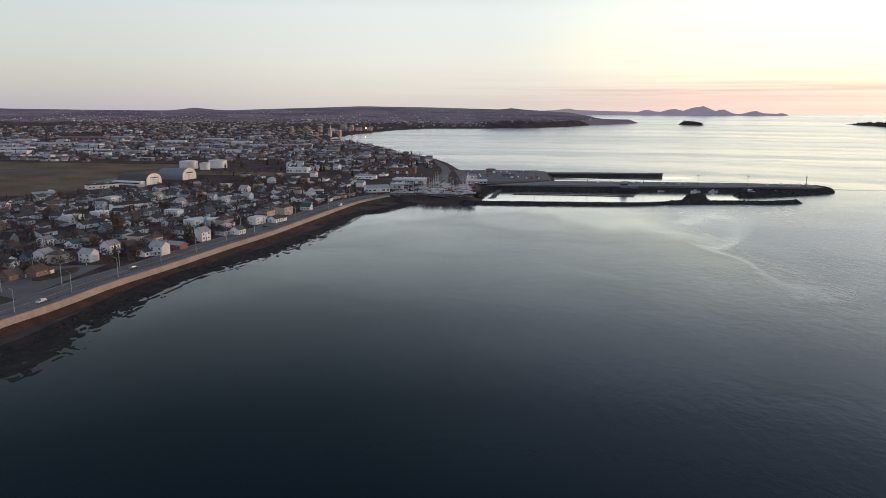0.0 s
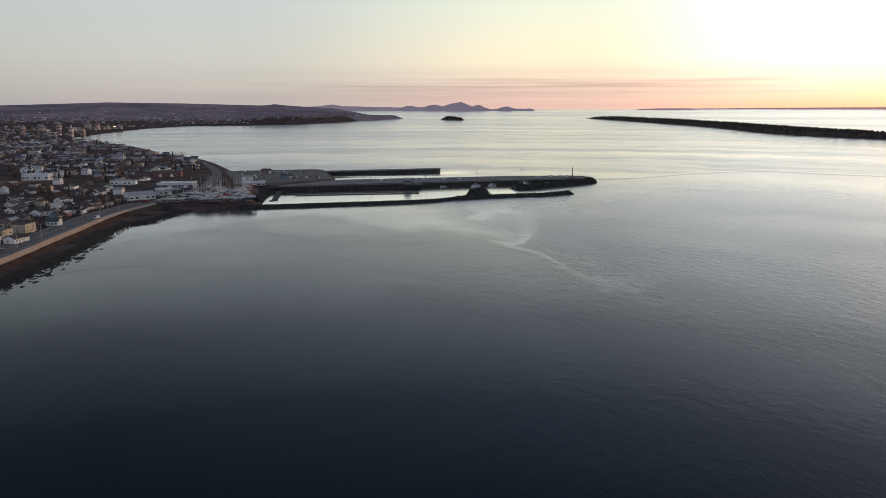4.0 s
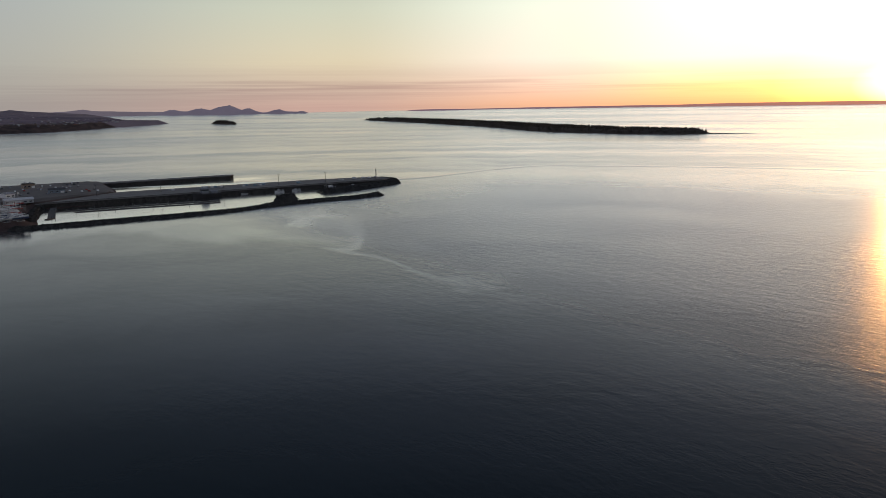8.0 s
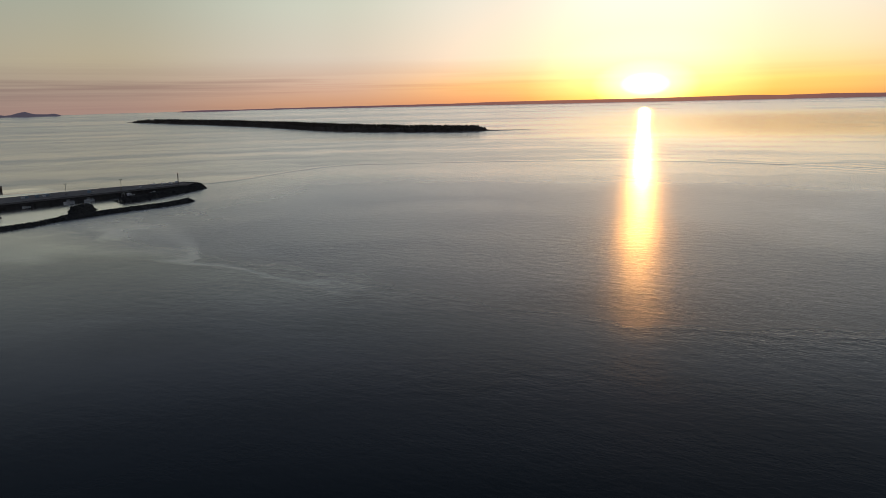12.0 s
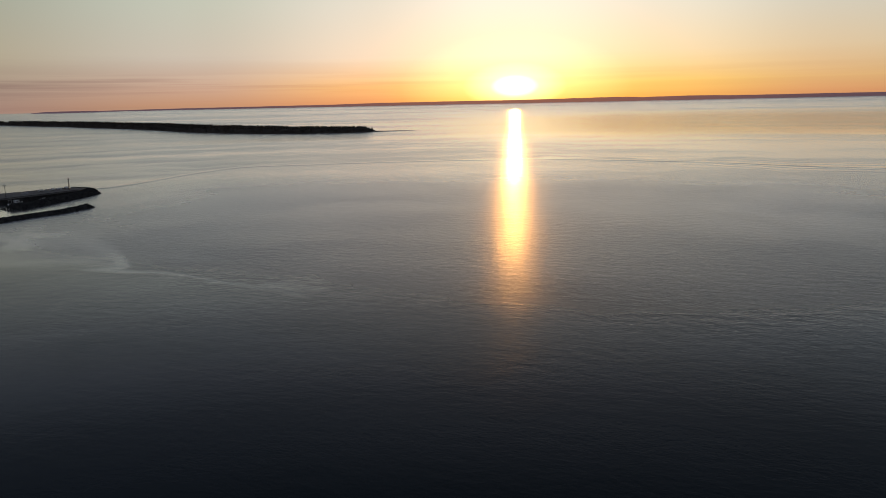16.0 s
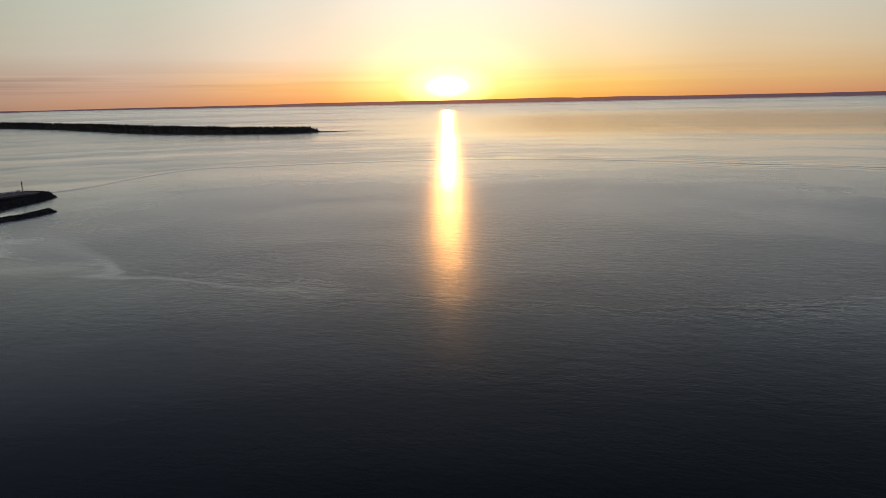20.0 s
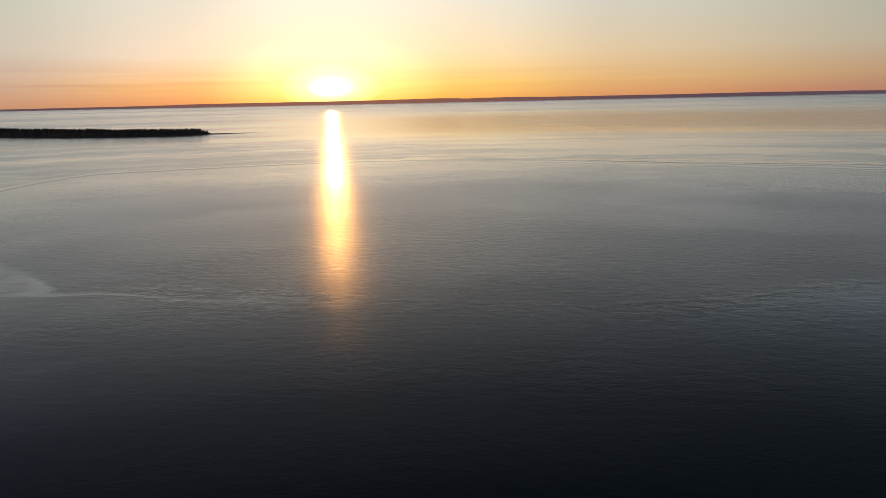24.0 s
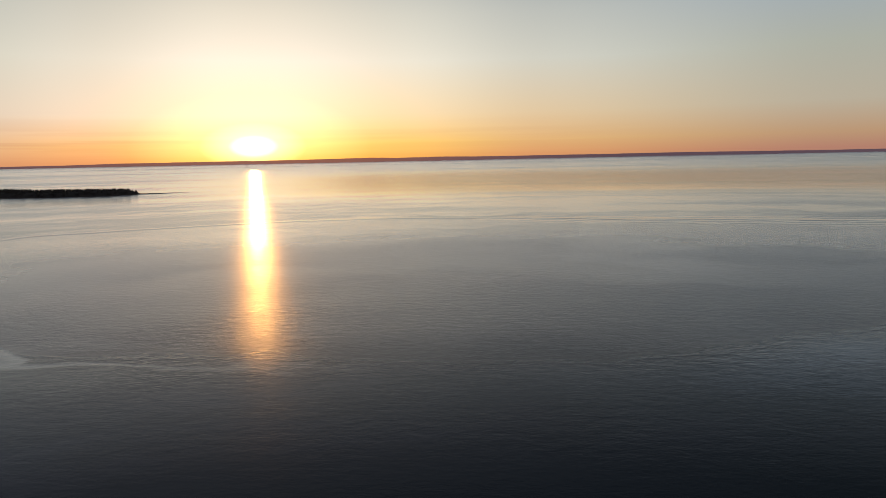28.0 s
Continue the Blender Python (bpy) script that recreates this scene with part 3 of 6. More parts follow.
solo("sea_water", sea, M["water"], "calm grey-green sea with long slicks at sunset", "water", kind="structure")

# the land
sheet("ground", steps((-4700, -1200, 90), (-1200, -480, 24), (-480, -230, 10), (-230, 60, 4), (60, 160, 6), (160, 960, 50)),
      steps((-900, 150, 50), (150, 760, 5), (760, 1100, 7), (1100, 1900, 20), (1900, 4750, 55)),
      ground_z, M["land"], "dull brown town ground with winter grass along the bay", "ground",
      keep=lambda X, Y: (inside_by(COAST, X, Y) > -25) & (np.hypot(X - CX, Y - CY) < 3000))
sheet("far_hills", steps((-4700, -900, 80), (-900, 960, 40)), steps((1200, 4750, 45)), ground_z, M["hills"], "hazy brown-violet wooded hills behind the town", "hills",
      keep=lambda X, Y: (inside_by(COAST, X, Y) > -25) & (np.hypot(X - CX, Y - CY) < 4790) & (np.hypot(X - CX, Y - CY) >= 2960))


def ribbon(line, offsets, zs, closed=False):
    """A strip along a line of plan points: one row of corners for each offset to the left."""
    s = Shape()
    pts = [Vector(p) for p in line]
    k = len(offsets)
    for i, p in enumerate(pts):
        a, b = pts[max(i - 1, 0)], pts[min(i + 1, len(pts) - 1)]
        t = (b - a).normalized()
        nrm = Vector((-t.y, t.x))
        for o, z in zip(offsets, zs):
            q = p + nrm * o
            s.v.append((q.x, q.y, z(q.x, q.y) if callable(z) else z))
        if i:
            s.f += [((i - 1) * k + j, i * k + j, i * k + j + 1, (i - 1) * k + j + 1) for j in range(k - 1)]
    return s


def along(line, step):
    """Points at even steps along a line, with the direction there."""
    pts = [Vector(p) for p in line]
    seg = [(b - a).length for a, b in zip(pts, pts[1:])]
    total, out, d = sum(seg), [], 0.0
    while d <= total:
        k, rest = 0, d
        while k < len(seg) - 1 and rest > seg[k]:
            rest -= seg[k]
            k += 1
        t = (pts[k + 1] - pts[k]).normalized()
        out.append((pts[k] + t * rest, t))
        d += step
    return out


def smooth_line(line, step=6.0):
    """A rounded version of a line of plan points."""
    pts = [Vector(p) for p in line]
    out = []
    for i in range(len(pts) - 1):
        p0, p1, p2, p3 = pts[max(i - 1, 0)], pts[i], pts[i + 1], pts[min(i + 2, len(pts) - 1)]
        n = max(2, int((p2 - p1).length / step))
        for k in range(n):
            t = k / n
            out.append(0.5 * ((2 * p1) + (p2 - p0) * t + (2 * p0 - 5 * p1 + 4 * p2 - p3) * t * t + (3 * p1 - p0 - 3 * p2 + p3) * t ** 3))
    out.append(pts[-1])
    return [(p.x, p.y) for p in out]


SHORE = smooth_line(WALL_TOP[2:], 5.0)


def wall_foot(z):
    """The wall's foot climbs as the beach rises towards the boatyard."""
    return lambda x, y: z + (4.3 - z) * min(max((y - 520) / 150.0, 0.0), 1.0)


solo("seawall_toe", ribbon(SHORE, [-7.6, -6.8, -2.1], [0.1, 0.9, 3.05]), M["weed_wall"], "dark weed-stained toe of the seawall", "seawall", kind="structure")
solo("seawall", ribbon(SHORE, [-2.2, -2.1, -0.9, -0.5, 0.5, 0.5], [wall_foot(2.8), wall_foot(3.25), 4.6, 5.2, 5.2, 4.2]), M["seawall"],
     "sloping tan concrete seawall lit by the low sun", "seawall", kind="structure")
solo("shore_bank", ribbon([p for p in SHORE if p[1] > 626], [-6.0, -2.8, -0.5, 0.6], [1.2, 2.9, 4.6, 5.0]), M["grass"], "low brown grassy bank beyond the seawall", "bank", kind="structure")
solo("promenade", ribbon(SHORE, [0.5, 4.2, 4.2], [4.95, 4.95, 4.5]), M["concrete"], "pale concrete promenade along the seawall", "pavement", kind="structure")
solo("road", ribbon(SHORE, [4.2, 17.5], [4.80, 4.80]), M["asphalt"], "grey two-lane asphalt boulevard along the bay", "road", kind="structure")
BAY_ROAD = smooth_line([(-62, 648), (-36, 712), (-12, 780), (-2, 850), (4, 930), (2, 1010), (-6, 1090), (-18, 1175), (-40, 1270), (-66, 1330), (-112, 1412), (-150, 1490), (-200, 1600)], 12.0)
solo("bay_road", ribbon(BAY_ROAD, [-5.5, 0, 5.5], [lambda x, y: gz(x, y) + 0.3] * 3), M["asphalt"], "grey road running on round the next bay", "road", kind="structure")
solo("pavement", ribbon(SHORE, [17.5, 17.5, 19.3, 19.3], [4.6, 4.95, 4.95, 4.4]), M["concrete"], "narrow concrete pavement with a kerb", "pavement", kind="structure")


def rocks(shape, x, y, z, size, rng):
    """One angular boulder."""
    m = Matrix.Translation((x, y, z)) @ Euler((rng.uniform(0, 3), rng.uniform(0, 3), rng.uniform(0, 6))).to_matrix().to_4x4()
    a, b, c = size * rng.uniform(0.8, 1.2), size * rng.uniform(0.6, 1.0), size * rng.uniform(0.5, 0.9)
    vs = [(-a, -b * .8, -c * .7), (a * .8, -b, -c), (a, b * .8, -c * .8), (-a * .7, b, -c), (-a * .8, -b, c * .8), (a, -b * .6, c * .7), (a * .7, b, c), (-a, b * .7, c * .9)]
    shape.add(vs, [(0, 3, 2, 1), (4, 5, 6, 7), (0, 1, 5, 4), (1, 2, 6, 5), (2, 3, 7, 6), (3, 0, 4, 7)], m)


def mound(name, line, half_top, half_toe, height, label, seed, pieces=True, stone=0.72):
    """A rubble mound along a line: a core and armour stones on its flanks."""
    rng = random.Random(seed)
    pts = smooth_line(line, 5.0)
    core = ribbon(pts, [-half_toe, -half_top, half_top, half_toe], [-1.5, height - 0.5, height - 0.5, -1.5])
    k = 4
    n = len(pts)
    core.f += [(3, 2, 1, 0), ((n - 1) * k, (n - 1) * k + 1, (n - 1) * k + 2, (n - 1) * k + 3)]
    ob = solo(name, core, M["rock"], label, "breakwater", kind="structure")
    armour = Shape()
    ends = along(pts, 1.05)
    for p, t in ends:
        nrm = Vector((-t.y, t.x))
        for o in np.linspace(-half_toe, half_toe, max(5, int(half_toe * 2 / 1.15))):
            o = o + rng.uniform(-0.8, 0.8)
            q = p + nrm * o + t * rng.uniform(-0.8, 0.8)
            f = np.clip((half_toe - abs(o)) / (half_toe - half_top), 0, 1)
            rocks(armour, q.x, q.y, -1.5 + (height + 1.0) * f + rng.uniform(-0.2, 0.12), stone * rng.uniform(0.6, 1.25), rng)
    for p, t in (ends[0], ends[-1]):
        for _ in range(int(half_toe * 16)):
            a, q = rng.uniform(0, 6.28), rng.uniform(0.1, 1.0)
            rocks(armour, p.x + math.cos(a) * half_toe * q, p.y + math.sin(a) * half_toe * q, (height + 1.0) * (1 - q) - 0.4, stone * rng.uniform(0.6, 1.2), rng)
    part("armour_stones", armour, M["rock"], ob, "dark angular armour stones")["kind"] = "stuff"
    return ob


mound("breakwater_inner", [(20, 651), (82, 648), (131, 644), (180, 645), (208, 655), (230, 674), (240, 686)], 2.6, 6.6, 2.1, "dark rubble breakwater curving round the marina", 3)
mound("breakwater_outer", [(206, 652), (261, 657), (295, 655), (322, 662)], 3.0, 6.8, 2.6, "dark rubble breakwater arm guarding the harbour mouth", 4)
mound("breakwater_head", [(232, 683), (246, 690)], 4.6, 7.2, 5.0, "rounded dark rubble head of the inner breakwater", 5)

# wharf, its rubble end and the far jetty
WHARF = [(46, 769), (298, 757), (384, 752), (398, 762), (396, 788), (326, 806), (126, 822)]
wharf = thing("wharf", "broad grey concrete wharf with dark faces", "wharf")
tagged(wharf, kind="structure")
part("deck", Shape().prism(WHARF, 4.0, 4.8), M["concrete"], wharf)
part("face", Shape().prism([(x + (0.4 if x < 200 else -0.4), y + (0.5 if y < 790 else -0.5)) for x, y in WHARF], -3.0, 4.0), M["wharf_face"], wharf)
mound("revetment", [(296, 719), (314, 718), (360, 734), (392, 748)], 4.0, 9.5, 4.2, "dark rubble revetment along the end of the wharf", 6)
mound("revetment_tip", [(396, 752), (404, 766), (400, 784)], 3.0, 8.5, 4.3, "dark rubble round the tip of the wharf", 7)
mound("basin_bank", [(31, 688), (38, 720), (44, 748), (49, 764)], 1.6, 5.5, 4.2, "dark rubble bank at the head of the marina", 8)
jetty = thing("jetty", "long dark concrete jetty enclosing the back basin", "jetty")
tagged(jetty, kind="structure")
part("deck", Shape().prism([(128, 934), (276, 931), (282, 936), (283, 942), (276, 946), (128, 949)], 3.6, 4.4), M["concrete"], jetty)
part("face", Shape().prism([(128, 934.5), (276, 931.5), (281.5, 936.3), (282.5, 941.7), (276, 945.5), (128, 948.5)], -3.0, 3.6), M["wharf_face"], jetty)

# ---------------------------------------------------------------- islands and the far shores


def ridge(name, profile, radius, material, label, category, depth=60.0, rough=3.0, seed=1, step=0.12):
    """A distant range along the rim: its crest heights by heading."""
    rng = np.random.RandomState(seed)
    hs = np.arange(profile[0][0], profile[-1][0] + 1e-6, step)
    top = np.interp(hs, [p[0] for p in profile], [p[1] for p in profile])
    jag = np.convolve(rng.uniform(-1, 1, len(hs) + 4), [0.2, 0.3, 0.3, 0.2], "valid")[:len(hs)] * rough
    base = SEA_RISE * (radius - R_FLAT) - 3.0
    top = np.maximum(top + jag * np.clip((top - base) / 20.0, 0, 1), base + 0.5)
    s = Shape()
    for h, z in zip(hs, top):
        a = radians(h)
        for dr, zz in ((0, base), (depth * 0.25, base + (z - base) * 0.62), (depth * 0.6, z), (depth, base + (z - base) * 0.5), (depth + 8, base)):
            s.v.append((CX + (radius + dr) * math.sin(a), CY + (radius + dr) * math.cos(a), zz))
    s.f = [(i * 5 + j, i * 5 + j + 1, (i + 1) * 5 + j + 1, (i + 1) * 5 + j) for i in range(len(hs) - 1) for j in range(4)]
    return solo(name, s, material, label, category, kind="structure", smooth=True)


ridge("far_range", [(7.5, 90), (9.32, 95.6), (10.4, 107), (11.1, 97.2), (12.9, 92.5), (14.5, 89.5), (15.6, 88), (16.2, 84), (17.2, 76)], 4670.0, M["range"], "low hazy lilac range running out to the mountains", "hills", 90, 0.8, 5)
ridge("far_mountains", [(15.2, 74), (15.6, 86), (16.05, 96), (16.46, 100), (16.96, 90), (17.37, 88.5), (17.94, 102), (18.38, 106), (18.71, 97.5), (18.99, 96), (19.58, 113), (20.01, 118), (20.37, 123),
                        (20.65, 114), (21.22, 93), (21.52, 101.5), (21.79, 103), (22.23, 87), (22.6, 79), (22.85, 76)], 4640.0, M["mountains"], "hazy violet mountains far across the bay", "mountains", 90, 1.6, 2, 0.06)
ridge("far_cape", [(22.8, 77), (23.1, 79), (23.53, 88.8), (23.98, 95.4), (24.25, 87), (24.56, 81), (25.35, 79), (25.56, 82), (25.78, 81.5), (26.12, 72)], 4660.0, M["mountains"], "small peaks at the end of the far range, violet with painted haze", "mountains", 60, 0.8, 6, 0.06)
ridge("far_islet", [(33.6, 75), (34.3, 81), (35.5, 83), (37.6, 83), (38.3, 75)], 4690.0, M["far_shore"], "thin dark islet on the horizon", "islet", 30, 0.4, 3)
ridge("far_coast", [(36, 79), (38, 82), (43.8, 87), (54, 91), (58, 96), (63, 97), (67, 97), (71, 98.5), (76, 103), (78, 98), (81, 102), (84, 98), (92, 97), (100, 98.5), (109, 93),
                    (125, 95), (150, 92), (180, 80)], 4720.0, M["far_shore"], "low wooded coast across the water, violet with painted haze", "coast", 60, 1.0, 4, 0.25)

# ---------------------------------------------------------------- the long wooded island and the islet
ISLAND = [(1640, 3019), (1637, 2750), (1633, 2475), (1601, 2080), (1540, 1850), (1510, 1700), (1530, 1560), (1552, 1434), (1612, 1309), (1668, 1252), (1700, 1238),
          (1735, 1262), (1752, 1320), (1730, 1500), (1715, 1700), (1770, 2080), (1800, 2475), (1740, 2850)]
ISLET = [(978, 3098), (1000, 3060), (1042, 2996), (1066, 3010), (1050, 3070), (1010, 3120)]
rng = random.Random(11)


def island_z(outline, rim, top, edge):
    def height(X, Y):
        d = inside_by(outline, X, Y)
        wob = np.sin(X * 0.021 + 1.3) * np.cos(Y * 0.017) + 0.6 * np.sin(X * 0.05 + Y * 0.043)
        return far_rise(X, Y) + np.where(d > 0, rim * np.clip(d / 7.0, 0, 1) + (top + wob) * np.clip((d - 7.0) / edge, 0, 1), -4.0)
    return height


def conifer(shape, x, y, z, h, r):
    """A spruce spire: two stacked, ragged skirts."""
    n = 5
    a0 = rng.uniform(0, 6)
    for lo, hi, rr in ((0.0, 0.72, 1.0), (0.42, 1.0, 0.62)):
        k = len(shape.v)
        for i in range(n):
            a = a0 + i * 2 * math.pi / n
            q = r * rr * rng.uniform(0.75, 1.2)
            shape.v.append((x + q * math.cos(a), y + q * math.sin(a), z + h * lo + rng.uniform(0, 0.06) * h))
        shape.v.append((x + rng.uniform(-0.2, 0.2), y + rng.uniform(-0.2, 0.2), z + h * hi))
        shape.f += [(k + i, k + (i + 1) % n, k + n) for i in range(n)]


def wooded_island(name, outline, label, rim, top, edge, count, tall, spacing):
    X = [p[0] for p in outline]
    Y = [p[1] for p in outline]
    height = island_z(outline, rim, top, edge)
    body = sheet(name, np.arange(min(X) - spacing, max(X) + 2 * spacing, spacing), np.arange(min(Y) - spacing, max(Y) + 2 * spacing, spacing), height, M["forest"],
                 label, "island", keep=lambda a, b: inside_by(outline, a, b) > -spacing)
    trees = Shape()
    px = np.array([rng.uniform(min(X), max(X)) for _ in range(count * 4)])
    py = np.array([rng.uniform(min(Y), max(Y)) for _ in range(count * 4)])
    ok = inside_by(outline, px, py) > 8
    px, py = px[ok][:count], py[ok][:count]
    for x, y, z in zip(px.tolist(), py.tolist(), height(px, py).tolist()):
        conifer(trees, x, y, z - 1.5, rng.uniform(*tall), rng.uniform(2.6, 4.4))
    part("spruce_trees", trees, M["forest"], body, "dark pointed spruce trees")["kind"] = "stuff"
    return body


wooded_island("wooded_island", ISLAND, "long low island with dark spruce woods", 3.0, 7.0, 22.0, 2600, (4.5, 8.0), 12.0)
wooded_island("rocky_islet", ISLET, "small humped dark islet off the point", 5.0, 15.0, 24.0, 120, (3.0, 5.0), 8.0)
spit = Shape()
for u in np.linspace(0, 1, 9):
    x, y, half, top = 1684 + 88 * u, 1262 - 116 * u, 9.0 * (1 - u) + 0.8, 2.2 * (1 - u) + 0.15
    z = float(far_rise(x, y))
    spit.v += [(x - half * 0.8, y - half * 0.6, z - 0.6), (x - half * 0.3, y - half * 0.2, z + top), (x + half * 0.3, y + half * 0.2, z + top), (x + half * 0.8, y + half * 0.6, z - 0.6)]
spit.f = [(i * 4 + j, (i + 1) * 4 + j, (i + 1) * 4 + j + 1, i * 4 + j + 1) for i in range(8) for j in range(3)]
solo("gravel_spit", spit, M["rock"], "thin dark gravel spit off the island's end", "spit", kind="structure")

# ---------------------------------------------------------------- building materials


def plain(name, colour, rough=0.7, metal=0.0, spread=0.12):
    m = Mat(name)
    v = m.coords(world_space=True)
    n = m.noise(0.5, 4.0, v)
    col = m.mix("MULTIPLY", 1.0, m.ramp(n, [(0.3, tuple(c * 0.82 for c in colour)), (0.7, tuple(min(1, c * 1.08) for c in colour))]),
                m.ramp(m.random(), [(0.0, 1 - spread), (1.0, 1 + spread)]))
    return m.done(col, rough, metal)


def siding(name, colour, period=5.0):
    """Painted clapboard: fine level laps."""
    m = Mat(name)
    v = m.coords((1, 1, period))
    w = m.node("ShaderNodeTexWave", Scale=1.0, Distortion=0.0)
    w.bands_direction, w.wave_profile = "Z", "SAW"
    m.link(v, w.inputs["Vector"])
    n = m.noise(0.8, 4.0)
    col = m.mix("MULTIPLY", 1.0, m.ramp(n, [(0.3, tuple(c * 0.85 for c in colour)), (0.7, colour)]), m.ramp(m.random(), [(0.0, 0.8), (1.0, 1.12)]))
    return m.done(col, 0.65, 0.0, m.bump(w.outputs["Fac"], 0.3, 0.03))


M["white_siding"] = siding("white_siding", (0.88, 0.87, 0.86))
M["grey_siding"] = siding("grey_siding", (0.42, 0.43, 0.44))
M["beige_siding"] = siding("beige_siding", (0.58, 0.50, 0.40))
M["blue_siding"] = siding("blue_siding", (0.28, 0.34, 0.40))
M["brown_siding"] = siding("brown_siding", (0.26, 0.19, 0.14))
M["brick"] = plain("red_brick", (0.27, 0.13, 0.11), 0.9)
M["dark_roof"] = plain("dark_shingles", (0.065, 0.062, 0.064), 0.85, spread=0.5)
M["brown_roof"] = plain("brown_shingles", (0.105, 0.075, 0.063), 0.9, spread=0.3)
M["grey_roof"] = plain("pale_grey_metal_roof", (0.34, 0.345, 0.35), 0.7, spread=0.25)
M["white_roof"] = plain("white_membrane_roof", (0.66, 0.67, 0.68), 0.7)
M["green_roof"] = plain("green_metal_roof", (0.06, 0.10, 0.082), 0.6)
M["blue_roof"] = plain("blue_grey_metal_roof", (0.20, 0.28, 0.34), 0.45)
M["trim"] = plain("white_trim", (0.75, 0.74, 0.72), 0.6)
M["steel"] = plain("galvanised_steel", (0.42, 0.43, 0.44), 0.45, 0.7)
M["dark_steel"] = plain("dark_painted_steel", (0.07, 0.07, 0.075), 0.5)
M["gelcoat"] = plain("white_gelcoat", (0.62, 0.62, 0.61), 0.4, spread=0.3)
M["navy"] = plain("navy_hull_paint", (0.04, 0.06, 0.12), 0.35, spread=0.3)
M["red_paint"] = plain("red_hull_paint", (0.38, 0.06, 0.05), 0.4)
M["alu"] = plain("anodised_mast", (0.66, 0.65, 0.63), 0.5, 0.2)
M["tank_white"] = plain("white_tank_paint", (0.80, 0.79, 0.77), 0.5, spread=0.04)
M["hangar_skin"] = plain("dull_hangar_sheeting", (0.105, 0.088, 0.082), 0.75)
M["hangar_blue"] = plain("blue_grey_hangar_sheeting", (0.20, 0.215, 0.24), 0.7)
# the low sun on the towers is put into this rosy wall colour
M["tower_wall"] = siding("sun_tinted_tower", (0.80, 0.58, 0.50))
M["pontoon"] = plain("weathered_pontoon_boards", (0.085, 0.08, 0.078), 0.85)
M["rubber"] = plain("tyre_rubber", (0.02, 0.02, 0.02), 0.9)
M["bark"] = plain("bark", (0.10, 0.075, 0.055), 0.95)
M["twigs"] = rough_mat("bare_twigs", (0.10, 0.072, 0.06), (0.19, 0.13, 0.105), 0.3, 2.0, 0.95, "island", 0.4)
M["russet"] = rough_mat("russet_leaves", (0.14, 0.08, 0.05), (0.24, 0.13, 0.075), 0.3, 2.0, 0.95, "island", 0.4)
M["car_white"] = plain("white_car_paint", (0.72, 0.72, 0.72), 0.25)
M["car_dark"] = plain("dark_car_paint", (0.05, 0.055, 0.065), 0.25, spread=0.4)
M["car_red"] = plain("red_car_paint", (0.35, 0.05, 0.04), 0.25)
M["car_silver"] = plain("silver_car_paint", (0.40, 0.41, 0.42), 0.25, 0.5)


def glass_material():
    m = Mat("window_glass")
    m.b.inputs["Specular IOR Level"].default_value = 0.6
    return m.done((0.025, 0.03, 0.035), 0.08)


M["glass"] = glass_material()


def lamp_material():
    m = Mat("lit_floodlight")
    m.b.inputs["Emission Color"].default_value = (1.0, 0.55, 0.15, 1)
    m.b.inputs["Emission Strength"].default_value = 9.0
    return m.done((0.9, 0.7, 0.4), 0.5)


M["lit"] = lamp_material()

# ---------------------------------------------------------------- houses


def gable(shape, w, d, z0, rise, over=0.45, thick=0.22, m=None):
    """A pitched roof with thickness over a w by d plan, ridge along x."""
    a, b = w / 2 + over, d / 2 + over
    drop = rise * over / (d / 2)
    ridge_z, eave = z0 + rise, z0 - drop
    vs = []
    for x in (-a, a):
        vs += [(x, -b, eave), (x, 0, ridge_z), (x, b, eave), (x, b, eave + thick), (x, 0, ridge_z + thick), (x, -b, eave + thick)]
    shape.add(vs, [(0, 1, 7, 6), (1, 2, 8, 7), (3, 4, 10, 9), (4, 5, 11, 10), (5, 0, 6, 11), (2, 3, 9, 8), (0, 5, 4, 1), (1, 4, 3, 2), (6, 7, 10, 11), (7, 8, 9, 10)], m)


def hip(shape, w, d, z0, rise, over=0.45):
    a, b, k = w / 2 + over, d / 2 + over, max((w - d) / 2, 0.4)
    shape.add([(-a, -b, z0 - 0.15), (a, -b, z0 - 0.15), (a, b, z0 - 0.15), (-a, b, z0 - 0.15), (-a, -b, z0 + 0.05), (a, -b, z0 + 0.05), (a, b, z0 + 0.05), (-a, b, z0 + 0.05),
               (-k, 0, z0 + rise), (k, 0, z0 + rise)],
              [(0, 3, 2, 1), (0, 1, 5, 4), (1, 2, 6, 5), (2, 3, 7, 6), (3, 0, 4, 7), (4, 5, 9, 8), (6, 7, 8, 9), (5, 6, 9), (7, 4, 8)])


def window_part(parent, x, y, z, w, h, face):
    """A framed pane set into a wall; face is the wall's outward side."""
    turn = {"s": 0, "e": 90, "n": 180, "w": 270}[face]
    m = pose(x, y, z, 0, 0, turn)
    f = Shape()
    f.box(-w / 2 - 0.1, w / 2 + 0.1, -0.08, 0.05, -h / 2 - 0.1, -h / 2, m).box(-w / 2 - 0.1, w / 2 + 0.1, -0.08, 0.05, h / 2, h / 2 + 0.1, m)
    f.box(-w / 2 - 0.1, -w / 2, -0.08, 0.05, -h / 2, h / 2, m).box(w / 2, w / 2 + 0.1, -0.08, 0.05, -h / 2, h / 2, m).box(-0.04, 0.04, -0.06, 0.04, -h / 2, h / 2, m)
    win = part("window", f, M["trim"], parent)
    part("pane", Shape().box(-w / 2, w / 2, -0.03, 0.04, -h / 2, h / 2, m), M["glass"], win)


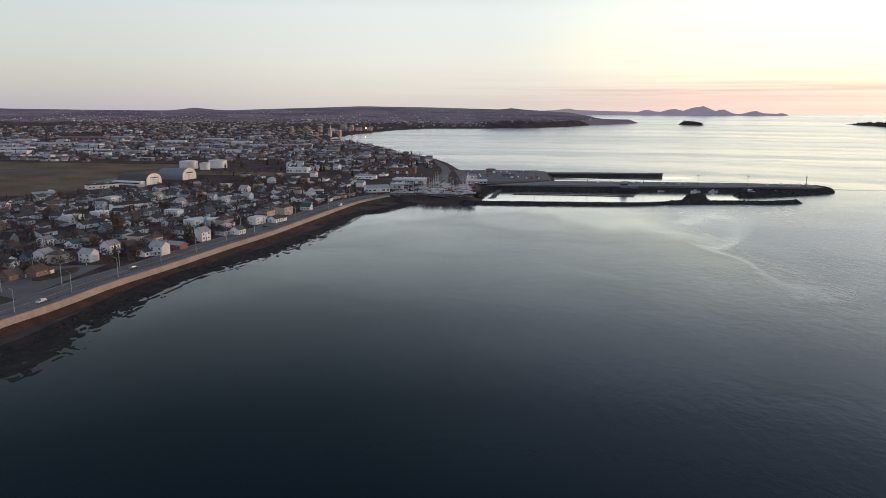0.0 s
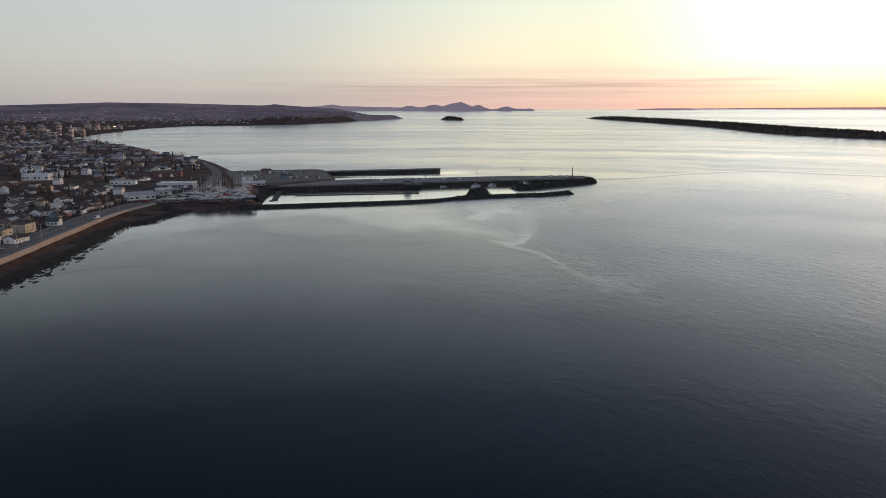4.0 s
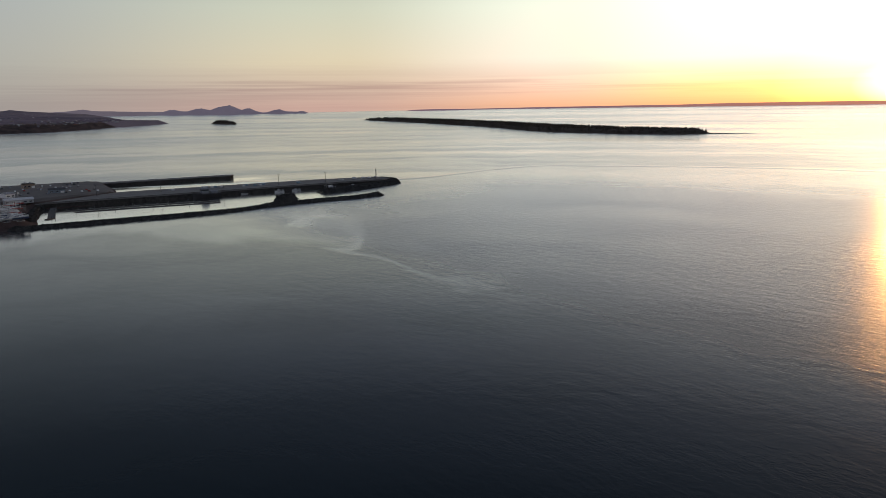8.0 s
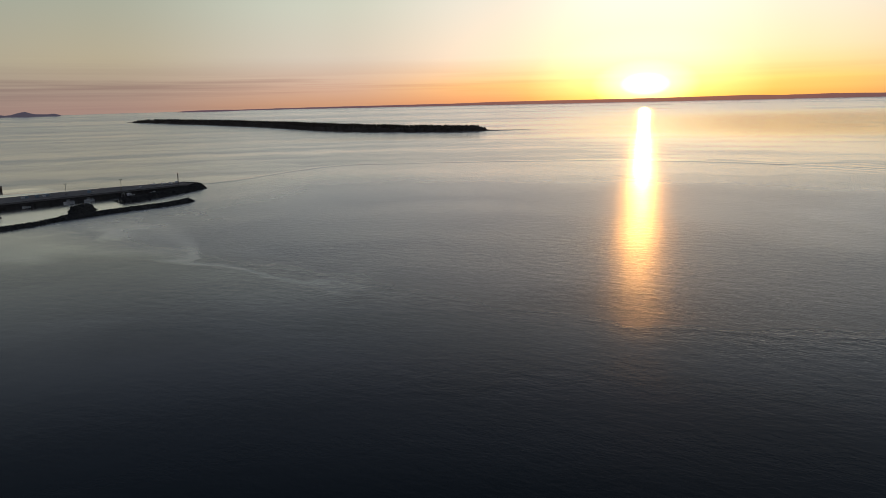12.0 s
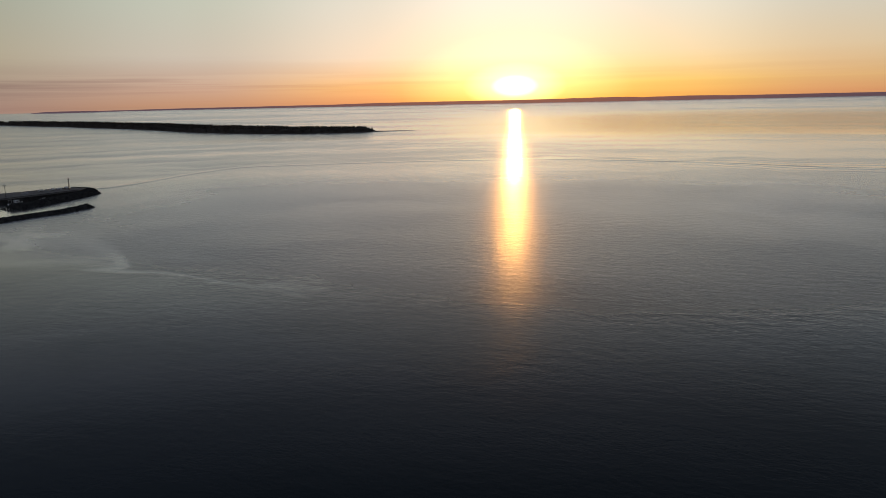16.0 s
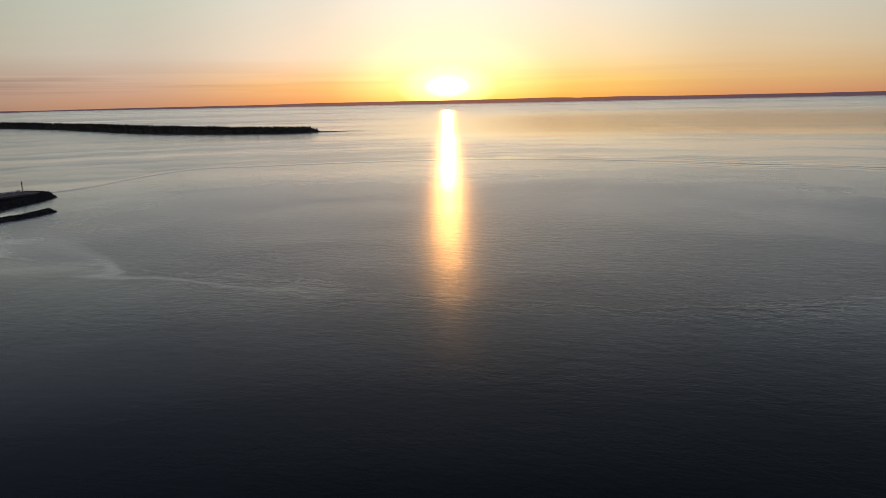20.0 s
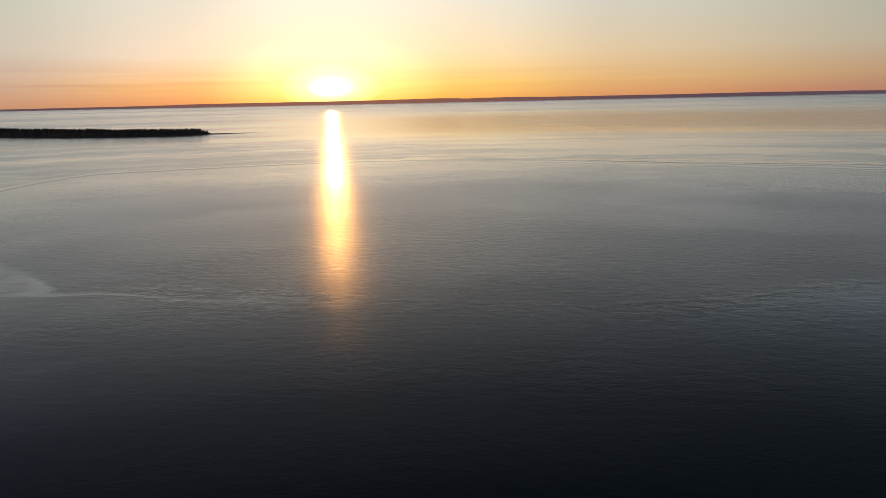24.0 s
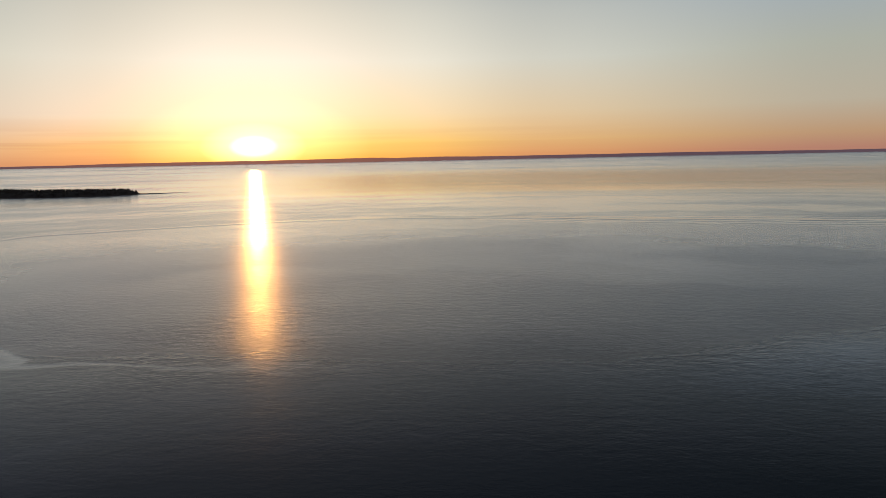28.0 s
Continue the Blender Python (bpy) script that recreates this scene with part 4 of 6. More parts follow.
def build_house(label, wall, roof, w, d, h, rise, roof_kind="gable", wing=None, chimney=True, porch=True, rows=1):
    ob = thing("house", label, "house", "houses of the bayside quarter")
    body = Shape().box(-w / 2, w / 2, -d / 2, d / 2, -0.6, h)
    if roof_kind == "gable":
        body.add([(-w / 2, -d / 2, h), (-w / 2, d / 2, h), (-w / 2, 0, h + rise), (w / 2, -d / 2, h), (w / 2, d / 2, h), (w / 2, 0, h + rise)], [(0, 2, 1), (3, 4, 5)])
    part("wall", body, M[wall], ob)
    top = Shape()
    if roof_kind == "gable":
        gable(top, w, d, h, rise)
    elif roof_kind == "hip":
        hip(top, w, d, h, rise)
    else:
        top.chamfer_box(-w / 2 - 0.2, w / 2 + 0.2, -d / 2 - 0.2, d / 2 + 0.2, h, h + 0.5, 0.12)
    roof_ob = part("roof", top, M[roof], ob)
    if chimney:
        part("chimney", Shape().chamfer_box(w * 0.2, w * 0.2 + 0.7, -0.35, 0.35, h + rise * 0.6, h + rise + 0.9, 0.08), M["brick"], roof_ob, "brick chimney")
    if wing:
        ww, wd, wh = wing
        wing_m = pose(w / 2 + ww / 2 - 0.2, -d / 2 + wd / 2 - 0.6, 0)
        part("garage", Shape().box(-ww / 2, ww / 2, -wd / 2, wd / 2, -0.6, wh, wing_m), M[wall], ob)
        gr = Shape()
        gable(gr, ww, wd, wh, 1.1, 0.3, 0.18, wing_m)
        part("garage_roof", gr, M[roof], ob)
        part("garage_door", Shape().box(-1.3, 1.3, -wd / 2 - 0.06, -wd / 2 + 0.05, 0, 2.2, wing_m), M["trim"], ob)
    for r in range(rows):
        z = 1.5 + r * 2.7
        for x in (-w * 0.3, w * 0.28):
            window_part(ob, x, -d / 2, z, 1.4, 1.2, "s")
        if r == 0:
            window_part(ob, -w / 2, d * 0.1, z, 1.3, 1.2, "w")
    door = part("door", Shape().box(-0.5, 0.5, -d / 2 - 0.07, -d / 2 + 0.04, 0, 2.1), M["brown_siding"], ob)
    if porch:
        p = Shape().box(-1.4, 1.4, -d / 2 - 1.5, -d / 2 - 0.05, -0.5, 0.0).box(-1.4, -1.28, -d / 2 - 1.5, -d / 2 - 1.38, 0, 2.3).box(1.28, 1.4, -d / 2 - 1.5, -d / 2 - 1.38, 0, 2.3)
        p.box(-1.6, 1.6, -d / 2 - 1.7, -d / 2 - 0.05, 2.3, 2.45)
        part("porch", p, M["trim"], ob)
    return ob


HOUSES = [
    ("white clapboard bungalow with a dark shingled roof", "white_siding", "dark_roof", 12, 8.5, 3.0, 2.2, "gable", (5, 6, 2.6), True, True, 1),
    ("two-storey white house with a grey gable roof", "white_siding", "grey_roof", 9.5, 8.5, 5.7, 2.6, "gable", None, True, True, 2),
    ("grey clapboard house with a dark hipped roof", "grey_siding", "dark_roof", 11.5, 9, 3.1, 2.4, "hip", None, True, True, 1),
    ("beige two-storey house with a brown roof", "beige_siding", "brown_roof", 9, 9, 5.6, 2.3, "hip", (4.5, 6, 2.6), True, True, 2),
    ("blue-grey clapboard cottage with a steep dark roof", "blue_siding", "dark_roof", 9, 8, 3.2, 3.6, "gable", None, True, True, 1),
    ("low brick bungalow with a pale grey roof", "brick", "grey_roof", 13, 8, 2.9, 1.9, "gable", None, False, False, 1),
    ("brown clapboard house with a brown shingled roof", "brown_siding", "brown_roof", 10, 8.5, 3.4, 2.8, "gable", (4.5, 6, 2.5), True, False, 1),
    ("white flat-roofed apartment block of two storeys", "white_siding", "white_roof", 15, 10, 6.2, 0.5, "flat", None, False, True, 2),
    ("white house with a green metal roof", "white_siding", "green_roof", 10.5, 8.5, 3.3, 2.6, "gable", None, True, True, 1),
    ("tan flat-roofed block of two storeys facing the bay", "beige_siding", "dark_roof", 13, 11, 6.6, 0.5, "flat", None, False, True, 2),
]
first = {}


def put(key, build, m):
    """Builds a thing once and copies it from then on."""
    if key not in first:
        first[key] = build()
        first[key].matrix_basis = m
        return first[key]
    return copy_thing(first[key], m)


def put_house(k, x, y, turn):
    size = hr.uniform(0.68, 0.86)
    ob = put(("house", k), lambda: build_house(*HOUSES[k]), pose(x, y, gz(x, y) + 0.35, 0, 0, turn))
    ob.scale = (size, size, size * hr.uniform(0.9, 1.1))
    return ob


taken = []


def free(x, y, r):
    for a, b, q in taken:
        if (a - x) ** 2 + (b - y) ** 2 < (r + q) ** 2:
            return False
    taken.append((x, y, r))
    return True


ROAD_CLEAR = [(x, y, 5.0) for x, y in BAY_ROAD[::1]]
# larger buildings keep their ground clear of houses
BIG = [(-300, 762, 30), (-318, 768, 22), (-340, 772, 18), (-284, 815, 28), (-312, 822, 20), (-326, 940, 18), (-305, 935, 12), (-302, 968, 16), (-36, 782, 24), (-62, 697, 18), (-50, 723, 12),
       (-85, 828, 14), (-50, 906, 20), (-330, 697, 22), (-349, 631, 12), (-179, 899, 16)]
taken += BIG + ROAD_CLEAR
hr = random.Random(21)
EDGE_Y = [200, 588, 649, 720, 760, 800]
EDGE_X = [-420, -352, -312, -280, -250, -215]
INLAND = smooth_line(WALL_TOP[3:], 5.0)


def left_of(line, off):
    pts = [Vector(p) for p in line]
    out = []
    for i, p in enumerate(pts):
        t = (pts[min(i + 1, len(pts) - 1)] - pts[max(i - 1, 0)]).normalized()
        out.append((p.x - t.y * off, p.y + t.x * off))
    return out


# the houses that stand out along the boulevard and round the junction
FRONT = [(-196, 322, 6), (-188, 329, 6), (-211, 364, 4), (-204, 365, 1), (-194, 360, 3), (-181, 365, 1), (-179, 385, 1), (-174, 397, 6), (-175, 414, 9), (-166, 411, 3), (-158, 381, 0), (-152, 384, 1),
         (-149, 401, 5), (-144, 428, 1), (-163, 474, 7), (-157, 484, 7), (-146, 479, 3), (-137, 449, 2), (-129, 452, 8), (-128, 495, 7), (-128, 522, 9), (-120, 543, 9), (-117, 503, 0), (-107, 567, 8)]
for x, y, k in FRONT:
    taken.append((x, y, 5.4))
    put_house(k, x, y, hr.choice((72, 72, -18)) + hr.uniform(-5, 5))
mix_near = [0, 0, 0, 0, 0, 1, 2, 2, 2, 3, 4, 5, 6, 7, 0, 8, 0, 2]
for row, off in enumerate((31, 51, 76, 96, 121, 141, 166, 186, 211, 231, 254)):
    line = [p for p in left_of(INLAND, off) if p[1] > 215]
    for q, t in along(line, 12.2 if row else 15.0):
        x, y = q.x + hr.uniform(-1.5, 1.5), q.y + hr.uniform(-1.5, 1.5)
        if x < -0.66 * y - 14 or x < np.interp(y, EDGE_Y, EDGE_X) or y > 690 + off * 0.25 or hr.random() < (0.25 if row == 0 else 0.06):
            continue
        if row < 2 and 300 < y < 352 and x < -150:      # the junction
            continue
        if int((y + off * 0.3) // 7.0) % 14 == 0:
            continue
        if not free(x, y, 5.7):
            continue
        face = math.degrees(math.atan2(t.y, t.x)) + hr.choice((0, 0, 0, -90)) + hr.uniform(-4, 4)
        k = 9 if row == 0 and 535 < y < 552 else (hr.choice((0, 1, 2, 3, 4, 5, 6, 2, 0, 8)) if row == 0 else hr.choice(mix_near))
        put_house(k, x, y, face)

# streets behind the boulevard
for off in (63.5, 108.5, 153.5, 198.5):
    line = [p for p in left_of(INLAND, off) if p[1] > 250 and p[0] > -0.68 * p[1] - 20 and p[0] > np.interp(p[1], EDGE_Y, EDGE_X) - 4]
    if len(line) > 3:
        solo("side_street", ribbon(line, [-3.2, 0, 3.2], [lambda x, y: gz(x, y) + 0.14] * 3), M["asphalt"], "narrow grey asphalt street between the houses", "road", "streets", "structure")

# the second quarter beyond the meadow, along the next bay
QUARTER = [(-60, 975), (-12, 1000), (-20, 1130), (-70, 1280), (-130, 1390), (-140, 1520), (-190, 1730), (-270, 1900), (-420, 1900), (-420, 1560), (-300, 1300), (-245, 1080), (-200, 960), (-110, 930)]
for gy in range(940, 1150, 19):
    for gx in range(-420, 0, 17):
        x, y = gx + (gy % 3) * 4 + hr.uniform(-3, 3), gy + hr.uniform(-4, 4)
        if inside_by(QUARTER, x, y) > 4 and hr.random() < 0.72 and y < 1150 and free(x, y, 7.0):
            put_house(hr.choice((0, 0, 1, 2, 2, 3, 4, 5, 6)), x, y, hr.choice((0, 90, 180, 270)) + hr.uniform(-14, 14) - 14)
# scattered houses and blocks between the quarters
for x, y, k in ((-205, 820, 0), (-190, 842, 5), (-168, 830, 2), (-150, 846, 1), (-130, 800, 0), (-148, 782, 3), (-118, 776, 4), (-100, 768, 0), (-98, 790, 8), (-120, 828, 6), (-228, 842, 2),
                (-84, 742, 1), (-100, 745, 0), (-118, 750, 2), (-138, 752, 5), (-160, 766, 0), (-182, 772, 1), (-200, 786, 4), (-162, 935, 1), (-96, 880, 2), (-70, 868, 0), (-88, 950, 6), (-120, 905, 5)):
    if free(x, y, 6.0):
        put_house(k, x, y, hr.choice((70, 160, 250)) + hr.uniform(-6, 6))

# ---------------------------------------------------------------- larger buildings


def hall(name, label, category, x, y, w, d, h, turn, wall, roof, kind="flat", bays=5, band=None, group=""):
    """A hall or shed with a row of windows and doors, its roof and vents."""
    ob = thing(name, label, category, group, pose(x, y, gz(x, y), 0, 0, turn))
    part("wall", Shape().box(-w / 2, w / 2, -d / 2, d / 2, -1.0, h), M[wall], ob)
    top = Shape()
    if kind == "gable":
        gable(top, w, d, h, d * 0.16, 0.5, 0.25)
        part("gable_end", Shape().add([(-w / 2, -d / 2, h), (-w / 2, d / 2, h), (-w / 2, 0, h + d * 0.16), (w / 2, -d / 2, h), (w / 2, d / 2, h), (w / 2, 0, h + d * 0.16)], [(0, 2, 1), (3, 4, 5)]), M[wall], ob)
    else:
        top.chamfer_box(-w / 2 - 0.25, w / 2 + 0.25, -d / 2 - 0.25, d / 2 + 0.25, h, h + 0.6, 0.2)
    part("roof", top, M[roof], ob)
    if band:
        part("fascia", Shape().box(-w / 2 - 0.3, w / 2 + 0.3, -d / 2 - 0.32, -d / 2 - 0.02, h - 1.3, h - 0.1), M[band], ob)
    for i in range(bays):
        u = -w / 2 + (i + 0.5) * w / bays
        if i % 3 == 2:
            part("loading_door", Shape().box(u - 1.6, u + 1.6, -d / 2 - 0.08, -d / 2 + 0.05, 0, min(3.2, h * 0.6)), M["trim"], ob)
        else:
            window_part(ob, u, -d / 2, h * 0.45, w / bays * 0.55, min(1.6, h * 0.3), "s")
    if kind == "flat":
        for u in (-0.25, 0.2):
            part("roof_vent", Shape().chamfer_box(w * u - 1, w * u + 1, -1, 1, h + 0.6, h + 1.7, 0.15), M["steel"], ob)
    return ob


hall("store", "wide blue-grey marina store with a white flat roof", "store", -36, 790, 34, 18, 4.4, -12, "blue_siding", "white_roof", "flat", 7, "trim")
hall("brick_hall", "long red brick hall with a flat roof", "hall", -50, 910, 32, 13, 6.0, -8, "brick", "dark_roof", "flat", 8)
hall("yacht_club", "white low clubhouse with a grey roof", "clubhouse", -64, 702, 22, 14, 4.2, 22, "white_siding", "grey_roof", "gable", 5, "trim")
hall("workshop", "pale boat workshop with a flat grey roof", "workshop", -46, 727, 11, 11, 5.2, 22, "grey_siding", "white_roof", "flat", 3)
hall("row_shops", "long low white row of shops", "shops", -88, 830, 24, 10, 3.6, -6, "white_siding", "grey_roof", "flat", 6)
hall("school", "white two-storey school beside the meadow", "school", -179, 903, 26, 14, 5.8, -8, "white_siding", "white_roof", "flat", 7)
hall("terminal", "long low airfield terminal with white columns", "terminal", -330, 703, 29, 9, 4.0, 48, "white_siding", "dark_roof", "flat", 9)
hall("airfield_shed", "low grey shed on the airfield", "shed", -349, 635, 19, 8, 2.8, 40, "grey_siding", "grey_roof", "gable", 4)
hall("rowhouse", "white two-storey rowhouse with dark windows", "rowhouse", -240, 556, 30, 9, 5.0, 50, "white_siding", "dark_roof", "gable", 9)
hall("pavilion", "dark harbour pavilion on the outer yard", "pavilion", 60, 926, 11.5, 9, 4.6, 3, "brown_siding", "dark_roof", "flat", 3)
hall("harbour_hut", "white gabled harbour hut", "hut", 33, 838, 9, 8, 3.8, 30, "white_siding", "grey_roof", "gable", 2)
hall("fish_shed", "long pale shed at the head of the basin", "shed", 36, 786, 22, 8, 3.4, 3, "grey_siding", "white_roof", "gable", 5)
hall("net_store", "dark net store on the harbour yard", "shed", 76, 856, 14, 8, 3.4, -4, "blue_siding", "dark_roof", "gable", 3)

SHEDS = [(-965, 1697, 45, 22, 7, 0, "white_siding", "white_roof"), (-877, 1790, 120, 30, 9, 4, "brick", "grey_roof"), (-797, 1830, 48, 26, 11, 0, "grey_siding", "white_roof"),
         (-703, 1202, 48, 26, 8, 8, "white_siding", "white_roof"), (-720, 1190, 30, 14, 6, 8, "brick", "white_roof"), (-604, 1125, 39, 16, 5, 6, "white_siding", "white_roof"),
         (-547, 1170, 30, 16, 8, 4, "white_siding", "white_roof"), (-528, 1232, 52, 24, 9, 4, "grey_siding", "grey_roof"), (-563, 1540, 70, 30, 8, 2, "brick", "dark_roof"),
         (-701, 1460, 44, 24, 10, 3, "white_siding", "grey_roof"), (-444, 1268, 36, 18, 6, 2, "white_siding", "white_roof"), (-370, 1325, 42, 20, 7, 0, "white_siding", "white_roof"),
         (-322, 1425, 26, 14, 6, 0, "grey_siding", "grey_roof"), (-392, 1555, 37, 18, 6, 0, "grey_siding", "white_roof"), (-322, 1562, 60, 24, 7, -3, "brick", "grey_roof"),
         (-534, 1370, 57, 24, 8, 3, "white_siding", "grey_roof"), (-485, 1548, 60, 26, 7, 2, "grey_siding", "white_roof"), (-803, 1520, 88, 32, 8, 5, "white_siding", "grey_roof"),
         (-875, 1440, 70, 30, 8, 5, "grey_siding", "white_roof"), (-610, 1290, 50, 22, 7, 4, "beige_siding", "white_roof"), (-660, 1340, 46, 20, 6, 4, "white_siding", "blue_roof"),
         (-770, 1320, 60, 26, 8, 6, "white_siding", "white_roof"), (-480, 1420, 44, 20, 6, 2, "beige_siding", "grey_roof"), (-420, 1180, 26, 14, 5, 2, "grey_siding", "grey_roof"),
         (-620, 1690, 60, 24, 8, 2, "white_siding", "white_roof"), (-700, 1620, 50, 24, 8, 2, "brick", "grey_roof"), (-460, 1680, 44, 20, 8, 0, "white_siding", "white_roof"),
         (-930, 1590, 60, 26, 8, 4, "grey_siding", "grey_roof"), (-560, 1830, 70, 26, 9, 0, "beige_siding", "white_roof"), (-350, 1800, 40, 20, 8, 0, "white_siding", "grey_roof")]
for x, y, w, d, h, turn, wall, roof in SHEDS:
    colour = {"white_siding": "white", "grey_siding": "grey", "brick": "red brick", "beige_siding": "beige"}[wall]
    hall("warehouse", f"broad {colour} warehouse with a {roof.split('_')[0]} flat roof", "warehouse", x, y, w, d, h * 0.68, turn, wall, roof, "flat", max(3, int(w / 9)), None, "sheds of the business park")


def hangar(label, x, y, turn, w, length, h, skin, low=False):
    """An arched hangar: its barrel, a white end wall with a door, and a lean-to."""
    ob = thing("hangar", label, "hangar", "hangars of the airfield", pose(x, y, gz(x, y), 0, 0, turn))
    n = 14
    arc = [(w / 2 * math.cos(math.pi * i / n), 3.0 + (h - 3.0) * math.sin(math.pi * i / n) ** 0.85) for i in range(n + 1)]
    arc = [(w / 2, -0.6)] + arc + [(-w / 2, -0.6)]
    s = Shape()
    k = len(arc)
    s.v = [(u, v, z) for v in (0.5, length) for u, z in arc]
    s.f = [(i, k + i, k + i + 1, i + 1) for i in range(k - 1)] + [tuple(range(k, 2 * k))]
    part("barrel", s, M[skin], ob)
    e = Shape()
    e.v = [(u * 1.02, v, z + (0.25 if z > 0 else 0)) for v in (0.0, 0.6) for u, z in arc]
    e.f = [(i, i + 1, k + i + 1, k + i) for i in range(k - 1)] + [tuple(range(k - 1, -1, -1)), tuple(range(k, 2 * k))]
    front = part("end_wall", e, M["tank_white"], ob, "white rounded end wall")
    for j in range(4):
        u = -w * 0.3 + j * w * 0.155
        part("door_leaf", Shape().box(u, u + w * 0.15, -0.12, -0.01, 0, h * 0.5), M["trim"], front)
    part("window_band", Shape().box(-w * 0.25, w * 0.25, -0.1, -0.01, h * 0.58, h * 0.66), M["glass"], front)
    if low:
        part("lean_to", Shape().chamfer_box(-w / 2 - 7, -w / 2, 2, length, -0.6, 4.2, 0.3), M["trim"], ob)
        part("lean_to_windows", Shape().box(-w / 2 - 7.05, -w / 2 - 6.9, 4, length - 2, 1.8, 2.9), M["glass"], ob)
    return ob


hangar("white-fronted arched hangar with dark sides", -296, 746, 74, 23.0, 36, 11.0, "hangar_skin", True)
hangar("arched hangar with a white front and blue-grey skin", -279, 802, 74, 24.0, 32, 12.0, "hangar_blue")


def tank(x, y, r, h):
    ob = thing("storage_tank", "white cylindrical storage tank beside the airfield", "tank", "white storage tanks", pose(x, y, gz(x, y)))
    part("shell", Shape().tube(r, r, -0.8, h, 40), M["tank_white"], ob, smooth=False)
    part("roof", Shape().tube(r + 0.1, r * 0.12, h, h + r * 0.09, 40), M["trim"], ob)
    part("rim", Shape().tube(r + 0.15, r + 0.15, h - 0.35, h, 40), M["steel"], ob)
    stair = Shape()
    for i in range(26):
        a = -2.4 + i * 0.07
        stair.box(-0.5, 0.5, -0.15, 0.15, 0, 0.08, pose(math.cos(a) * (r + 0.6), math.sin(a) * (r + 0.6), h * i / 26, 0, 0, math.degrees(a)))
    part("spiral_stair", stair, M["steel"], ob)


tank(-330, 948, 11.5, 9.6)
tank(-304, 932, 6.5, 8.6)
tank(-298, 966, 12.0, 10.0)


def quad(name, corners, material, label, category, lift=0.2, nu=14, nv=10):
    """A four-cornered stretch of ground laid over the land."""
    s = Shape()
    a, b, c, d = (Vector(p) for p in corners)
    for j in range(nv + 1):
        for i in range(nu + 1):
            u, v = i / nu, j / nv
            p = (a * (1 - u) + b * u) * (1 - v) + (d * (1 - u) + c * u) * v
            s.v.append((p.x, p.y, gz(p.x, p.y) + lift))
    s.f = [(j * (nu + 1) + i, j * (nu + 1) + i + 1, (j + 1) * (nu + 1) + i + 1, (j + 1) * (nu + 1) + i) for j in range(nv) for i in range(nu)]
    return solo(name, s, material, label, category, kind="structure")


quad("airfield", [(-430, 610), (-345, 640), (-320, 1010), (-700, 1020)], M["meadow"], "broad dry brown grass of the airfield", "grass", 0.25, 20, 20)
quad("runway", [(-600, 870), (-430, 850), (-430, 872), (-600, 905)], M["gravel"], "pale brown-grey runway across the grass", "runway", 0.4)
quad("apron", [(-372, 760), (-318, 728), (-308, 752), (-356, 806)], M["concrete"], "grey concrete apron before the hangars", "apron", 0.42)
quad("meadow", [(-300, 860), (-190, 850), (-170, 890), (-300, 915)], M["meadow"], "rough brown meadow behind the houses", "grass", 0.25)
quad("harbour_yard", [(-8, 700), (40, 780), (124, 830), (134, 970)], M["gravel"], "grey gravel yard of the harbour", "yard", 0.12)
quad("boatyard", [(-50, 672), (26, 656), (40, 772), (-20, 770)], M["gravel"], "grey gravel boatyard", "yard", 0.12)
quad("car_park", [(20, 800), (124, 834), (134, 968), (14, 974)], M["asphalt"], "worn asphalt car park on the harbour fill", "car park", 0.24)

# junction with its green island, and the street that leaves inland
quad("junction", [(-172, 286), (-168, 356), (-196, 350), (-196, 300)], M["asphalt"], "grey asphalt junction with the boulevard", "road", 0.25)
oval = Shape().prism([(-181 + 6.0 * math.cos(i * 0.314) + 2.2 * math.sin(i * 0.314), 333 + 14 * math.sin(i * 0.314)) for i in range(20)], 4.6, 5.45)
solo("traffic_island", oval, M["grass"], "oval grass island in the junction", "traffic island", kind="structure")
verge = left_of([p for p in SHORE if 215 < p[1] < 300], 29)
solo("verge", ribbon(verge, [-9, 9], [lambda x, y: gz(x, y) + 0.2] * 2), M["grass"], "strip of dark winter grass beside the boulevard", "grass", kind="structure")
solo("centre_line", ribbon(SHORE, [10.6, 11.0], [4.83, 4.83]), M["paint"], "worn white line along the boulevard", "road marking", kind="structure")
solo("edge_line", ribbon(SHORE, [4.9, 5.15], [4.83, 4.83]), M["paint"], "white edge line of the boulevard", "road marking", kind="structure")

# ---------------------------------------------------------------- the far town, too small and many to count


def shrink(x, y):
    """How much smaller things stand in the drawn-in distance."""
    d = math.hypot(x - CX, y - CY)
    return 1.0 if d < R_FLAT else (80 + R_FLAT * SEA_RISE - SEA_RISE * d) / 80.0


def town_walls():
    m = Mat("far_house_walls")
    col = m.ramp(m.island(), [(0.0, (0.70, 0.69, 0.67)), (0.30, (0.60, 0.58, 0.55)), (0.42, (0.34, 0.34, 0.35)), (0.58, (0.30, 0.22, 0.17)), (0.72, (0.45, 0.38, 0.30)), (0.85, (0.26, 0.12, 0.09)), (1.0, (0.22, 0.26, 0.30))])
    return m.done(col, 0.8)


def town_roofs():
    m = Mat("far_house_roofs")
    # a mild blue haze tint is put into these roof colours
    col = m.ramp(m.island(), [(0.0, (0.07, 0.07, 0.08)), (0.35, (0.13, 0.115, 0.125)), (0.55, (0.24, 0.24, 0.27)), (0.8, (0.46, 0.46, 0.50)), (1.0, (0.16, 0.09, 0.085))])
    return m.done(col, 0.85)


